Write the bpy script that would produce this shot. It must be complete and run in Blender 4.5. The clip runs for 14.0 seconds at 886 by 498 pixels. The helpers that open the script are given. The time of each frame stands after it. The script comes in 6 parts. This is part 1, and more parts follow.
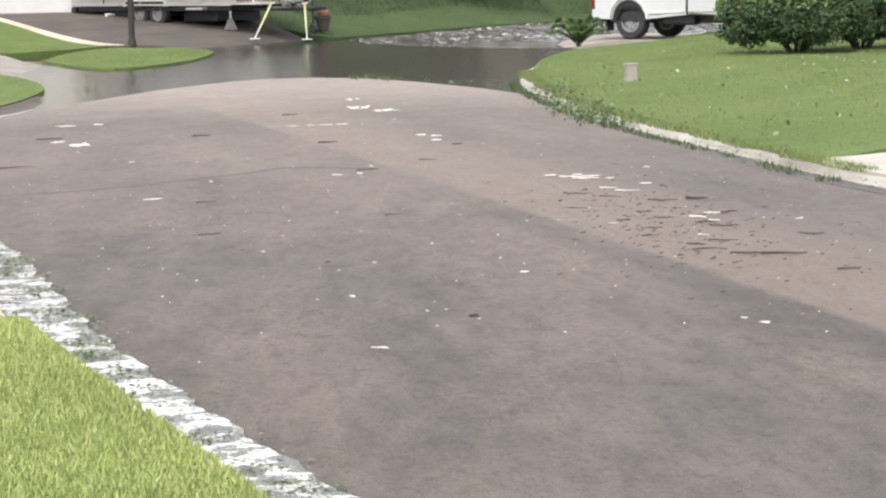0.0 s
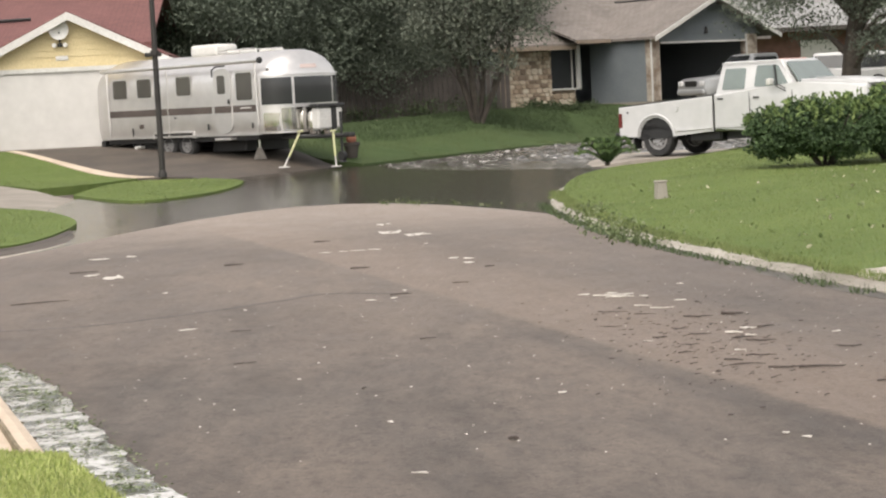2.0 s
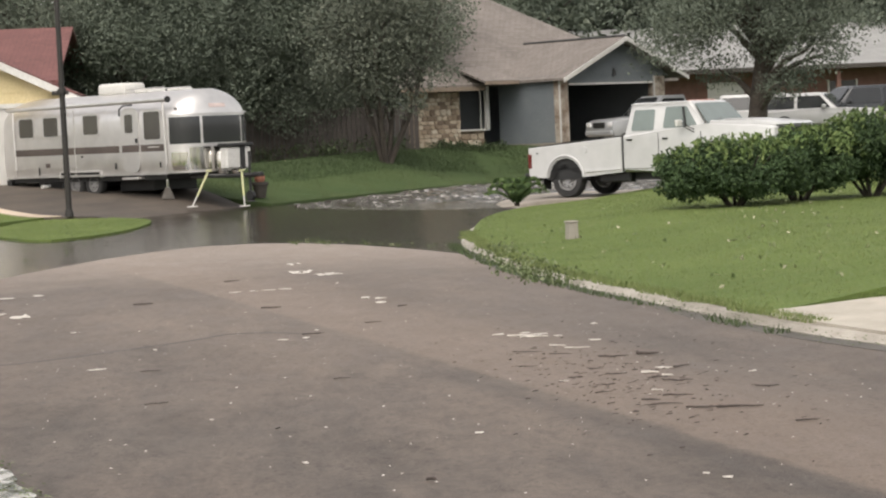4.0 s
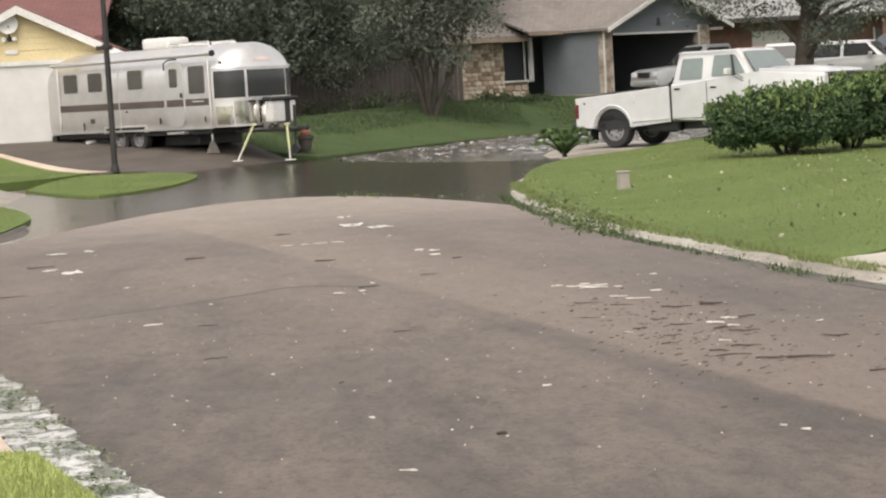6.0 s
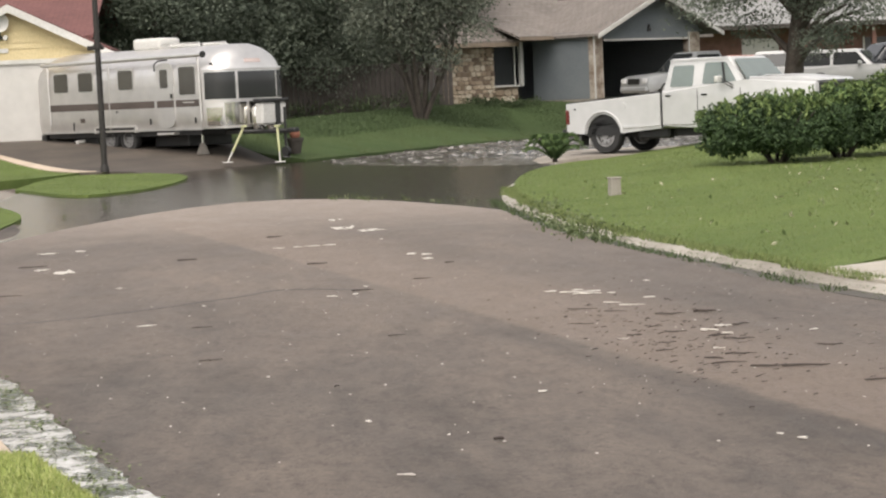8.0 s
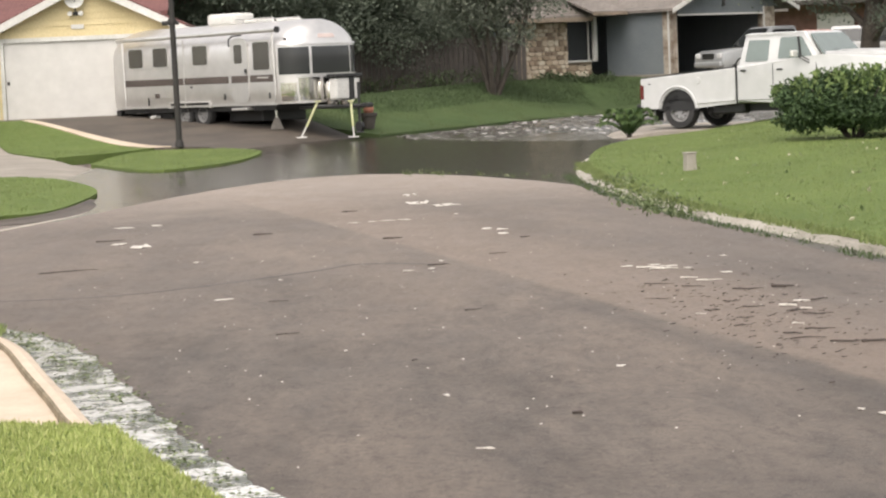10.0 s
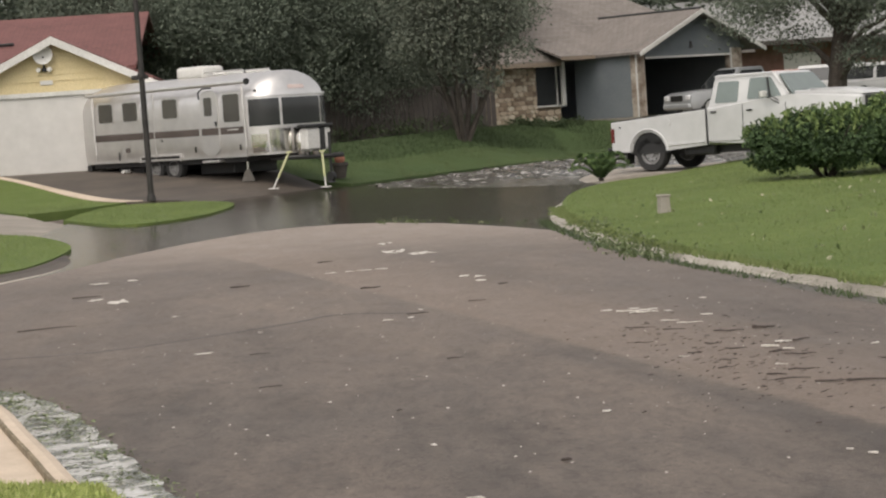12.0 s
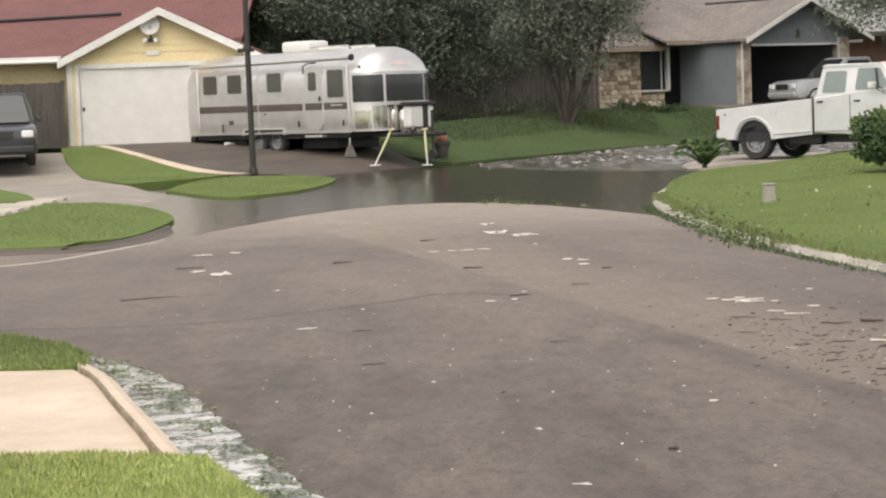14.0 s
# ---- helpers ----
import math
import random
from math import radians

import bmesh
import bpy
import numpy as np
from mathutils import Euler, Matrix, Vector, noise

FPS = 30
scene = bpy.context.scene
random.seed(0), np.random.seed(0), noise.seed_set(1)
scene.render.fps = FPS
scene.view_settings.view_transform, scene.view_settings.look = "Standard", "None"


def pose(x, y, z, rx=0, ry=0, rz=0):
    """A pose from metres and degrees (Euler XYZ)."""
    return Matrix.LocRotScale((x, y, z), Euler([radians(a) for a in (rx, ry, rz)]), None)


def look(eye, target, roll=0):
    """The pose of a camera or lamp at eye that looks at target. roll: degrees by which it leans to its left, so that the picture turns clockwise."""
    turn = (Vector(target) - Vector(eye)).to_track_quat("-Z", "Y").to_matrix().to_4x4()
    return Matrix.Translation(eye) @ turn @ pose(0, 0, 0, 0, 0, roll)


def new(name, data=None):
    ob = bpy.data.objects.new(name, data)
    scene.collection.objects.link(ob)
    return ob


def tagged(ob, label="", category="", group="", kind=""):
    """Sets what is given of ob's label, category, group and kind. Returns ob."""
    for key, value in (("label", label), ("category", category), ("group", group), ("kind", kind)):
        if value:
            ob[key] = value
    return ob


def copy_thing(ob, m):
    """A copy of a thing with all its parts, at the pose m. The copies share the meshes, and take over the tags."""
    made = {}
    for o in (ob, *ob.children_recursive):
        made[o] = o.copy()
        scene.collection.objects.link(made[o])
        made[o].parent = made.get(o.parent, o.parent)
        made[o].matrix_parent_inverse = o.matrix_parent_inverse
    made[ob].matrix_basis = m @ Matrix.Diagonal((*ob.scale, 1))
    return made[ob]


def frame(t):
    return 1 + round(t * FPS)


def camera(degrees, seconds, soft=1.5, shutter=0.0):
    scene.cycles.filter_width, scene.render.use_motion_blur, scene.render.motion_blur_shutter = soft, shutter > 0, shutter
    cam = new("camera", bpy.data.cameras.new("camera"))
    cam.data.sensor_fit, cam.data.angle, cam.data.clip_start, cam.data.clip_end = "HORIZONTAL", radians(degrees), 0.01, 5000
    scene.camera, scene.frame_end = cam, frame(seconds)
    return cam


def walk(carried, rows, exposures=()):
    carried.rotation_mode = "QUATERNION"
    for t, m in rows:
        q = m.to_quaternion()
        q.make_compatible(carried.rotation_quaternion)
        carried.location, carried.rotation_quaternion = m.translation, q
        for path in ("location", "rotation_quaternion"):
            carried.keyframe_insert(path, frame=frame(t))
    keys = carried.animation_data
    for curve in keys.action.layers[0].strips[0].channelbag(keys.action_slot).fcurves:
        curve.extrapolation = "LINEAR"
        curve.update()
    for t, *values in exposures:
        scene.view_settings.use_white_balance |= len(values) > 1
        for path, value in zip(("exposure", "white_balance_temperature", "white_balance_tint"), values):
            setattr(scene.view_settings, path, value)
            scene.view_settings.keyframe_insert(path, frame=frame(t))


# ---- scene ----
from itertools import product

# ---------------------------------------------------------------- camera
# seconds, eye x, y, z, heading to the right of +y, pitch, lean
PATH = [
    (0, 0.295, -0.315, 1.686, 3.531, -7.006, -1.13),
    (0.5, 0.292, -0.309, 1.686, 1.456, -6.109, -2.19),
    (1, 0.288, -0.303, 1.685, 1.838, -5.083, -2.58),
    (1.5, 0.285, -0.297, 1.684, 2.606, -4.267, -2.44),
    (2, 0.281, -0.291, 1.684, 2.815, -3.865, -2.80),
    (2.5, 0.277, -0.284, 1.683, 3.146, -3.845, -2.82),
    (3, 0.274, -0.278, 1.683, 3.696, -3.240, -1.62),
    (3.2, 0.272, -0.276, 1.682, 4.285, -2.819, -1.28),
    (5.3, 0.163, 0.108, 1.633, 5.656, -3.910, -4.83),
    (5.5, 0.155, 0.104, 1.636, 4.947, -4.219, -4.40),
    (6, 0.135, 0.094, 1.644, 4.100, -4.082, -3.14),
    (6.5, 0.115, 0.085, 1.651, 4.795, -3.702, -2.72),
    (7, 0.095, 0.075, 1.659, 5.354, -3.778, -2.62),
    (7.5, 0.083, 0.077, 1.659, 5.330, -3.885, -2.46),
    (8, 0.076, 0.086, 1.653, 4.448, -4.005, -2.45),
    (8.5, 0.068, 0.095, 1.647, 4.314, -4.122, -2.49),
    (9, 0.061, 0.105, 1.642, 3.324, -4.486, -2.25),
    (9.2, 0.058, 0.109, 1.639, 2.961, -4.557, -2.11),
    (11.3, 0.014, 0.100, 1.654, 2.342, -4.290, -2.87),
    (11.5, 0.007, 0.109, 1.654, 2.842, -3.969, -3.17),
    (12, -0.010, 0.129, 1.655, 3.374, -3.388, -3.76),
    (12.5, -0.027, 0.150, 1.656, 3.032, -3.956, -4.37),
    (13, -0.044, 0.171, 1.657, 2.490, -4.507, -3.49),
    (13.5, -0.061, 0.191, 1.658, 1.535, -4.193, -2.55),
    (14, -0.078, 0.212, 1.659, 0.907, -3.766, -2.08),
]


def aim(x, y, z, yaw, pitch, lean):
    a, b = radians(yaw), radians(pitch)
    ahead = Vector((math.sin(a) * math.cos(b), math.cos(a) * math.cos(b), math.sin(b)))
    eye = Vector((x, y, z))
    return look(eye, eye + 10 * ahead, lean)


cam = camera(22.18, 14.0, soft=2.2)
EXPOSURES = [(0.0, 1.32, 6400, 12), (0.5, 1.26, 6450, 12), (1.0, 1.27, 6550, 12), (1.5, 1.06, 6850, 12), (2.0, 0.96, 6950, 12), (3.0, 0.84, 6950, 12), (5.5, 0.77, 6950, 12), (6.0, 0.93, 6950, 12), (6.5, 0.80, 6950, 11), (7.5, 0.66, 6950, 11), (8.0, 0.84, 6950, 12), (8.5, 0.85, 6950, 12), (9.0, 0.95, 6950, 12), (11.5, 1.08, 6950, 12), (12.0, 0.48, 6950, 12), (12.5, 0.69, 6950, 12), (13.0, 0.90, 6950, 12), (13.5, 1.0, 6950, 12), (14.0, 0.86, 6950, 12)]
walk(cam, [(t, aim(*p)) for t, *p in PATH], EXPOSURES)

# ---------------------------------------------------------------- light: bright overcast
world = bpy.data.worlds.new("world")
scene.world = world
world.use_nodes = True
wn = world.node_tree.nodes
sky = wn.new("ShaderNodeTexSky")
sky.sky_type = "NISHITA"
sky.sun_disc = False
sky.sun_elevation = radians(56)
sky.sun_rotation = radians(200)
sky.air_density, sky.dust_density, sky.ozone_density = 1.0, 2.0, 1.0
wn["Background"].inputs["Strength"].default_value = 0.15
grey = wn.new("ShaderNodeHueSaturation")
grey.inputs["Saturation"].default_value = 0.22  # cloud cover
world.node_tree.links.new(sky.outputs[0], grey.inputs["Color"])
world.node_tree.links.new(grey.outputs[0], wn["Background"].inputs["Color"])
sun = new("sun", bpy.data.lights.new("sun", "SUN"))
sun.data.energy, sun.data.angle, sun.data.color = 1.4, radians(60), (1.0, 0.97, 0.92)
sun.matrix_world = look((0, 0, 50), (-50 * math.cos(radians(56)) * math.sin(radians(200)), -50 * math.cos(radians(56)) * math.cos(radians(200)), 50 - 50 * math.sin(radians(56))))

# ---------------------------------------------------------------- materials
def mat(name, build):
    m = bpy.data.materials.new(name)
    m.use_nodes = True
    nt = m.node_tree
    build(nt, nt.nodes["Principled BSDF"])
    return m


def nd(nt, kind, **inputs):
    n = nt.nodes.new("ShaderNode" + kind)
    for k, v in inputs.items():
        n.inputs[k.replace("_", " ")].default_value = v
    return n


def coords(nt, scale=(1, 1, 1)):
    c = nt.nodes.new("ShaderNodeNewGeometry")
    m = nd(nt, "Mapping")
    m.inputs["Scale"].default_value = scale
    nt.links.new(c.outputs["Position"], m.inputs["Vector"])
    return m.outputs["Vector"]


def local(nt, scale=(1, 1, 1)):
    c = nt.nodes.new("ShaderNodeTexCoord")
    m = nd(nt, "Mapping")
    m.inputs["Scale"].default_value = scale
    nt.links.new(c.outputs["Object"], m.inputs["Vector"])
    return m.outputs["Vector"]


def noise_tex(nt, vec, scale, detail=4.0, rough=0.55):
    n = nd(nt, "TexNoise", Scale=scale, Detail=detail, Roughness=rough)
    nt.links.new(vec, n.inputs["Vector"])
    return n.outputs["Fac"]


def ramp(nt, fac, stops):
    r = nt.nodes.new("ShaderNodeValToRGB")
    els = r.color_ramp.elements
    while len(els) < len(stops):
        els.new(0.5)
    for e, (p, c) in zip(els, stops):
        e.position, e.color = p, (*c, 1) if len(c) == 3 else c
    nt.links.new(fac, r.inputs["Fac"])
    return r.outputs["Color"]


def mix(nt, fac, a, b, how="MIX"):
    n = nt.nodes.new("ShaderNodeMix")
    n.data_type, n.blend_type = "RGBA", how
    for sock, v in ((n.inputs[0], fac), (n.inputs[6], a), (n.inputs[7], b)):
        if isinstance(v, (int, float)):
            sock.default_value = v
        elif isinstance(v, tuple):
            sock.default_value = (*v, 1)
        else:
            nt.links.new(v, sock)
    return n.outputs[2]


def bump(nt, p, fac, strength, dist):
    b = nd(nt, "Bump", Strength=strength, Distance=dist)
    nt.links.new(fac, b.inputs["Height"])
    nt.links.new(b.outputs["Normal"], p.inputs["Normal"])


def grain(name, c1, c2, rough=0.6, metal=0.0, scale=1.5, fine=25.0, amount=0.25, relief=0.15, dist=0.01, spec=0.5):
    """A surface whose colour wanders between c1 and c2, with fine grain and relief."""

    def build(nt, p):
        v = coords(nt)
        big, small = noise_tex(nt, v, scale), noise_tex(nt, v, fine, 3)
        col = ramp(nt, big, [(0.3, c1), (0.7, c2)])
        dark = ramp(nt, small, [(0.25, (1 - amount,) * 3), (0.75, (1 + 0 * amount,) * 3)])
        nt.links.new(mix(nt, 1.0, col, dark, "MULTIPLY"), p.inputs["Base Color"])
        p.inputs["Roughness"].default_value, p.inputs["Metallic"].default_value = rough, metal
        p.inputs["Specular IOR Level"].default_value = spec
        if relief:
            bump(nt, p, small, relief, dist)

    return mat(name, build)


def foliage(name, c1, c2, c3):
    def build(nt, p):
        g = nt.nodes.new("ShaderNodeNewGeometry")
        col = ramp(nt, g.outputs["Random Per Island"], [(0.0, c1), (0.55, c2), (1.0, c3)])
        big = ramp(nt, noise_tex(nt, coords(nt), 0.7), [(0.3, (0.7, 0.7, 0.7)), (0.7, (1, 1, 1))])
        nt.links.new(mix(nt, 1.0, col, big, "MULTIPLY"), p.inputs["Base Color"])
        p.inputs["Roughness"].default_value = 0.7
        p.inputs["Specular IOR Level"].default_value = 0.3

    return mat(name, build)


def asphalt(nt, p):
    v = coords(nt)
    along = coords(nt, (1, 0.36, 1))
    broad = noise_tex(nt, coords(nt, (1, 0.4, 1)), 0.22, 4)
    streak = noise_tex(nt, coords(nt, (0.9, 0.22, 1)), 0.8, 4)
    wear = noise_tex(nt, along, 2.2, 6, 0.68)
    fine = noise_tex(nt, v, 90, 2)
    col = ramp(nt, broad, [(0.3, (0.096, 0.082, 0.073)), (0.45, (0.125, 0.106, 0.093)), (0.55, (0.148, 0.123, 0.106)), (0.7, (0.182, 0.148, 0.122))])
    col = mix(nt, ramp(nt, streak, [(0.42, (0, 0, 0)), (0.7, (0.7, 0.7, 0.7))]), col, (0.182, 0.146, 0.120))
    col = mix(nt, 1.0, col, ramp(nt, wear, [(0.3, (0.70, 0.68, 0.66)), (0.65, (1, 1, 1))]), "MULTIPLY")
    spots = noise_tex(nt, along, 0.9, 6, 0.72)
    col = mix(nt, 1.0, col, ramp(nt, spots, [(0.34, (0.70, 0.70, 0.70)), (0.5, (1, 1, 1)), (0.66, (1.18, 1.17, 1.15))]), "MULTIPLY")
    blot = noise_tex(nt, along, 9.0, 5, 0.72)
    col = mix(nt, 1.0, col, ramp(nt, blot, [(0.3, (0.72, 0.72, 0.72)), (0.5, (1, 1, 1)), (0.72, (1.15, 1.14, 1.12))]), "MULTIPLY")
    # worn brown wheel track with a dark edge, and pale silt dried along the flood line
    sep = nt.nodes.new("ShaderNodeSeparateXYZ")
    nt.links.new(v, sep.inputs[0])

    def calc(how, a, b, clamp=False):
        n = nt.nodes.new("ShaderNodeMath")
        n.operation, n.use_clamp = how, clamp
        for sock, val in ((n.inputs[0], a), (n.inputs[1], b)):
            if isinstance(val, (int, float)):
                sock.default_value = val
            else:
                nt.links.new(val, sock)
        return n.outputs[0]

    wob = calc("MULTIPLY", calc("SUBTRACT", noise_tex(nt, v, 1.1, 5, 0.7), 0.5), 0.9)
    off = calc("ADD", calc("ADD", calc("MULTIPLY", sep.outputs[1], 0.206), calc("SUBTRACT", sep.outputs[0], 4.92)), calc("MULTIPLY", wob, 0.16))
    band = calc("MULTIPLY", calc("MULTIPLY", off, 11.0, True), calc("SUBTRACT", 1.0, calc("MULTIPLY", calc("SUBTRACT", off, 0.7), 0.9, True), True))
    col = mix(nt, calc("MULTIPLY", band, 0.75), col, (0.200, 0.156, 0.126))
    edge = calc("SUBTRACT", 1.0, calc("MULTIPLY", calc("ABSOLUTE", calc("ADD", off, 0.17), 0.0), 4.2), True)
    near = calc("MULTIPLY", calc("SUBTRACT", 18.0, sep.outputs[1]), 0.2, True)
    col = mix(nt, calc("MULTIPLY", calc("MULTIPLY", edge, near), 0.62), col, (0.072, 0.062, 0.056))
    pale_mask = calc("MULTIPLY", calc("ADD", calc("SUBTRACT", sep.outputs[1], 26.5), calc("MULTIPLY", wob, 7.0)), 0.14, True)
    # darker close by, paler further along the street
    far_pale = calc("MULTIPLY", calc("ADD", calc("SUBTRACT", sep.outputs[1], 9.0), calc("MULTIPLY", wob, 5.0)), 0.07, True)
    col = mix(nt, far_pale, mix(nt, 1.0, col, (0.84, 0.84, 0.84), "MULTIPLY"), mix(nt, 0.3, col, (0.215, 0.18, 0.153)))
    col = mix(nt, calc("MULTIPLY", pale_mask, 0.75), col, (0.29, 0.245, 0.21))
    pits = noise_tex(nt, coords(nt, (1, 0.55, 1)), 26, 5, 0.8)
    col = mix(nt, 1.0, col, ramp(nt, pits, [(0.34, (0.62, 0.61, 0.60)), (0.47, (1, 1, 1)), (0.60, (1.06, 1.05, 1.04)), (0.72, (1.35, 1.33, 1.3))]), "MULTIPLY")
    specks = nd(nt, "TexVoronoi", Scale=38.0)
    nt.links.new(v, specks.inputs["Vector"])
    col = mix(nt, ramp(nt, specks.outputs["Distance"], [(0.07, (0.55, 0.55, 0.55)), (0.2, (0, 0, 0))]), col, (0.24, 0.21, 0.19))
    col = mix(nt, 1.0, col, ramp(nt, fine, [(0.3, (0.72, 0.72, 0.72)), (0.7, (1.1, 1.1, 1.1))]), "MULTIPLY")
    nt.links.new(col, p.inputs["Base Color"])
    nt.links.new(ramp(nt, wear, [(0.3, (0.6, 0.6, 0.6)), (0.7, (0.85, 0.85, 0.85))]), p.inputs["Roughness"])
    p.inputs["Specular IOR Level"].default_value = 0.3
    bump(nt, p, fine, 0.5, 0.006)


def lawn(nt, p):
    v = coords(nt)
    broad, mid, fine = noise_tex(nt, v, 0.35, 3), noise_tex(nt, v, 3.0, 4), noise_tex(nt, v, 45, 3)
    col = ramp(nt, broad, [(0.3, (0.105, 0.152, 0.042)), (0.7, (0.140, 0.192, 0.055))])
    col = mix(nt, ramp(nt, mid, [(0.45, (0, 0, 0)), (0.75, (0.6, 0.6, 0.6))]), col, (0.165, 0.20, 0.065))
    col = mix(nt, 1.0, col, ramp(nt, fine, [(0.3, (0.68, 0.7, 0.64)), (0.7, (1.1, 1.1, 1.06))]), "MULTIPLY")
    nt.links.new(col, p.inputs["Base Color"])
    p.inputs["Roughness"].default_value = 0.8
    p.inputs["Specular IOR Level"].default_value = 0.2
    bump(nt, p, fine, 0.9, 0.04)


def concrete(c1, c2):
    def build(nt, p):
        v = coords(nt)
        stain, mid, fine = noise_tex(nt, v, 0.8, 4), noise_tex(nt, coords(nt, (1.6, 1.3, 1)), 2.6, 6, 0.7), noise_tex(nt, v, 70, 2)
        col = ramp(nt, stain, [(0.3, c1), (0.7, c2)])
        col = mix(nt, 1.0, col, ramp(nt, mid, [(0.3, (0.78, 0.77, 0.75)), (0.7, (1, 1, 1))]), "MULTIPLY")
        col = mix(nt, 1.0, col, ramp(nt, fine, [(0.3, (0.86, 0.86, 0.86)), (0.7, (1, 1, 1))]), "MULTIPLY")
        nt.links.new(col, p.inputs["Base Color"])
        p.inputs["Roughness"].default_value = 0.75
        bump(nt, p, fine, 0.3, 0.005)

    return build


def puddle(nt, p):
    v = coords(nt, (1, 0.35, 1))
    p.inputs["Base Color"].default_value = (0.045, 0.038, 0.030, 1)
    p.inputs["Roughness"].default_value = 0.13
    p.inputs["IOR"].default_value = 1.33
    p.inputs["Specular IOR Level"].default_value = 0.5
    bump(nt, p, noise_tex(nt, v, 3.0, 5, 0.65), 0.75, 0.035)


def ripples(nt, p):
    v = coords(nt, (1, 0.3, 1))
    # reflected pale sky put into the base colour as noise patches
    pale_mask = noise_tex(nt, coords(nt, (1.5, 0.8, 1)), 2.6, 6, 0.75)
    nt.links.new(ramp(nt, pale_mask, [(0.45, (0.05, 0.044, 0.036)), (0.54, (0.20, 0.19, 0.175)), (0.64, (0.50, 0.485, 0.46))]), p.inputs["Base Color"])
    p.inputs["Roughness"].default_value = 0.15
    p.inputs["IOR"].default_value = 1.33
    bump(nt, p, noise_tex(nt, v, 4.0, 4, 0.6), 0.8, 0.09)


def gloss(name, col, rough=0.3, metal=0.0, coat=0.0):
    def build(nt, p):
        v = coords(nt)
        d = ramp(nt, noise_tex(nt, v, 3.0, 5), [(0.3, tuple(c * 0.88 for c in col)), (0.7, col)])
        nt.links.new(d, p.inputs["Base Color"])
        nt.links.new(ramp(nt, noise_tex(nt, v, 9.0, 3), [(0.3, (rough,) * 3), (0.7, (min(1, rough * 1.4),) * 3)]), p.inputs["Roughness"])
        p.inputs["Metallic"].default_value, p.inputs["Coat Weight"].default_value = metal, coat

    return mat(name, build)


def shingle(c1, c2):
    def build(nt, p):
        v = coords(nt)
        row = nd(nt, "TexBrick", Scale=1.0, Mortar_Size=0.012, Brick_Width=0.3, Row_Height=0.14)
        sep, comb = nt.nodes.new("ShaderNodeSeparateXYZ"), nt.nodes.new("ShaderNodeCombineXYZ")
        nt.links.new(local(nt), sep.inputs[0])
        nt.links.new(sep.outputs[0], comb.inputs[0])
        nt.links.new(sep.outputs[1], comb.inputs[1])
        nt.links.new(comb.outputs[0], row.inputs["Vector"])
        row.inputs["Color1"].default_value, row.inputs["Color2"].default_value = (*c1, 1), (*c2, 1)
        row.inputs["Mortar"].default_value = (*(0.7 * c for c in c1), 1)
        st = ramp(nt, noise_tex(nt, coords(nt, (1, 1, 0.3)), 0.6, 4), [(0.3, (0.82, 0.82, 0.82)), (0.7, (1.05, 1.05, 1.05))])
        nt.links.new(mix(nt, 1.0, row.outputs["Color"], st, "MULTIPLY"), p.inputs["Base Color"])
        p.inputs["Roughness"].default_value = 0.9

    return build


ASPHALT = mat("asphalt", asphalt)
LAWN = mat("lawn", lawn)
# lawn beyond the bend: shade of the trees put into a darker green
SHADED_LAWN = grain("shaded_lawn", (0.054, 0.088, 0.030), (0.076, 0.112, 0.040), 0.8, scale=0.5, fine=40, amount=0.35, relief=0.8, dist=0.04, spec=0.2)
CONCRETE = mat("concrete", concrete((0.22, 0.195, 0.165), (0.33, 0.295, 0.25)))
WARM_CONCRETE = mat("warm_concrete", concrete((0.52, 0.42, 0.32), (0.64, 0.53, 0.42)))
PALE_CONCRETE = mat("pale_concrete", concrete((0.36, 0.325, 0.27), (0.52, 0.48, 0.41)))
KERB = mat("kerb_concrete", concrete((0.25, 0.225, 0.19), (0.50, 0.465, 0.41)))
PAVING = mat("brown_paving", concrete((0.055, 0.045, 0.037), (0.11, 0.088, 0.07)))
PUDDLE = mat("puddle", puddle)
RIPPLES = mat("ripples", ripples)
WHITE_PAINT = gloss("white_paint", (0.53, 0.515, 0.49), 0.35, coat=0.3)
TRUCK_WHITE = gloss("truck_white", (0.48, 0.48, 0.475), 0.3, coat=0.4)
WHEEL_STEEL = gloss("wheel_steel", (0.30, 0.295, 0.29), 0.35, 0.5)
SILVER_PAINT = gloss("silver_paint", (0.55, 0.56, 0.55), 0.3, 0.3, coat=0.5)
DARK_PAINT = gloss("dark_paint", (0.022, 0.024, 0.027), 0.2, coat=0.6)
ALUMINIUM = gloss("aluminium", (0.70, 0.68, 0.66), 0.34, 0.85)
CHROME = gloss("chrome", (0.75, 0.75, 0.75), 0.12, 1.0)
RUBBER = grain("rubber", (0.018, 0.018, 0.018), (0.03, 0.029, 0.028), 0.8, scale=6, relief=0.1)
BLACK = grain("black_plastic", (0.012, 0.012, 0.012), (0.02, 0.02, 0.02), 0.5, scale=4, relief=0.05)
GLASS = gloss("dark_glass", (0.025, 0.027, 0.028), 0.06)
TRAILER_GLASS = gloss("smoked_glass", (0.075, 0.072, 0.064), 0.12)
CAB_GLASS = gloss("tinted_glass", (0.16, 0.19, 0.18), 0.06)
BROWN_STRIPE = grain("brown_stripe", (0.062, 0.048, 0.042), (0.10, 0.078, 0.068), 0.5)
YELLOW_WALL = grain("yellow_stucco", (0.62, 0.51, 0.29), (0.69, 0.58, 0.35), 0.85, scale=0.8)
GREY_WALL = grain("grey_paint", (0.135, 0.155, 0.168), (0.17, 0.19, 0.20), 0.8, scale=0.8)
TRIM_WHITE = grain("white_trim", (0.54, 0.53, 0.50), (0.64, 0.63, 0.60), 0.6)
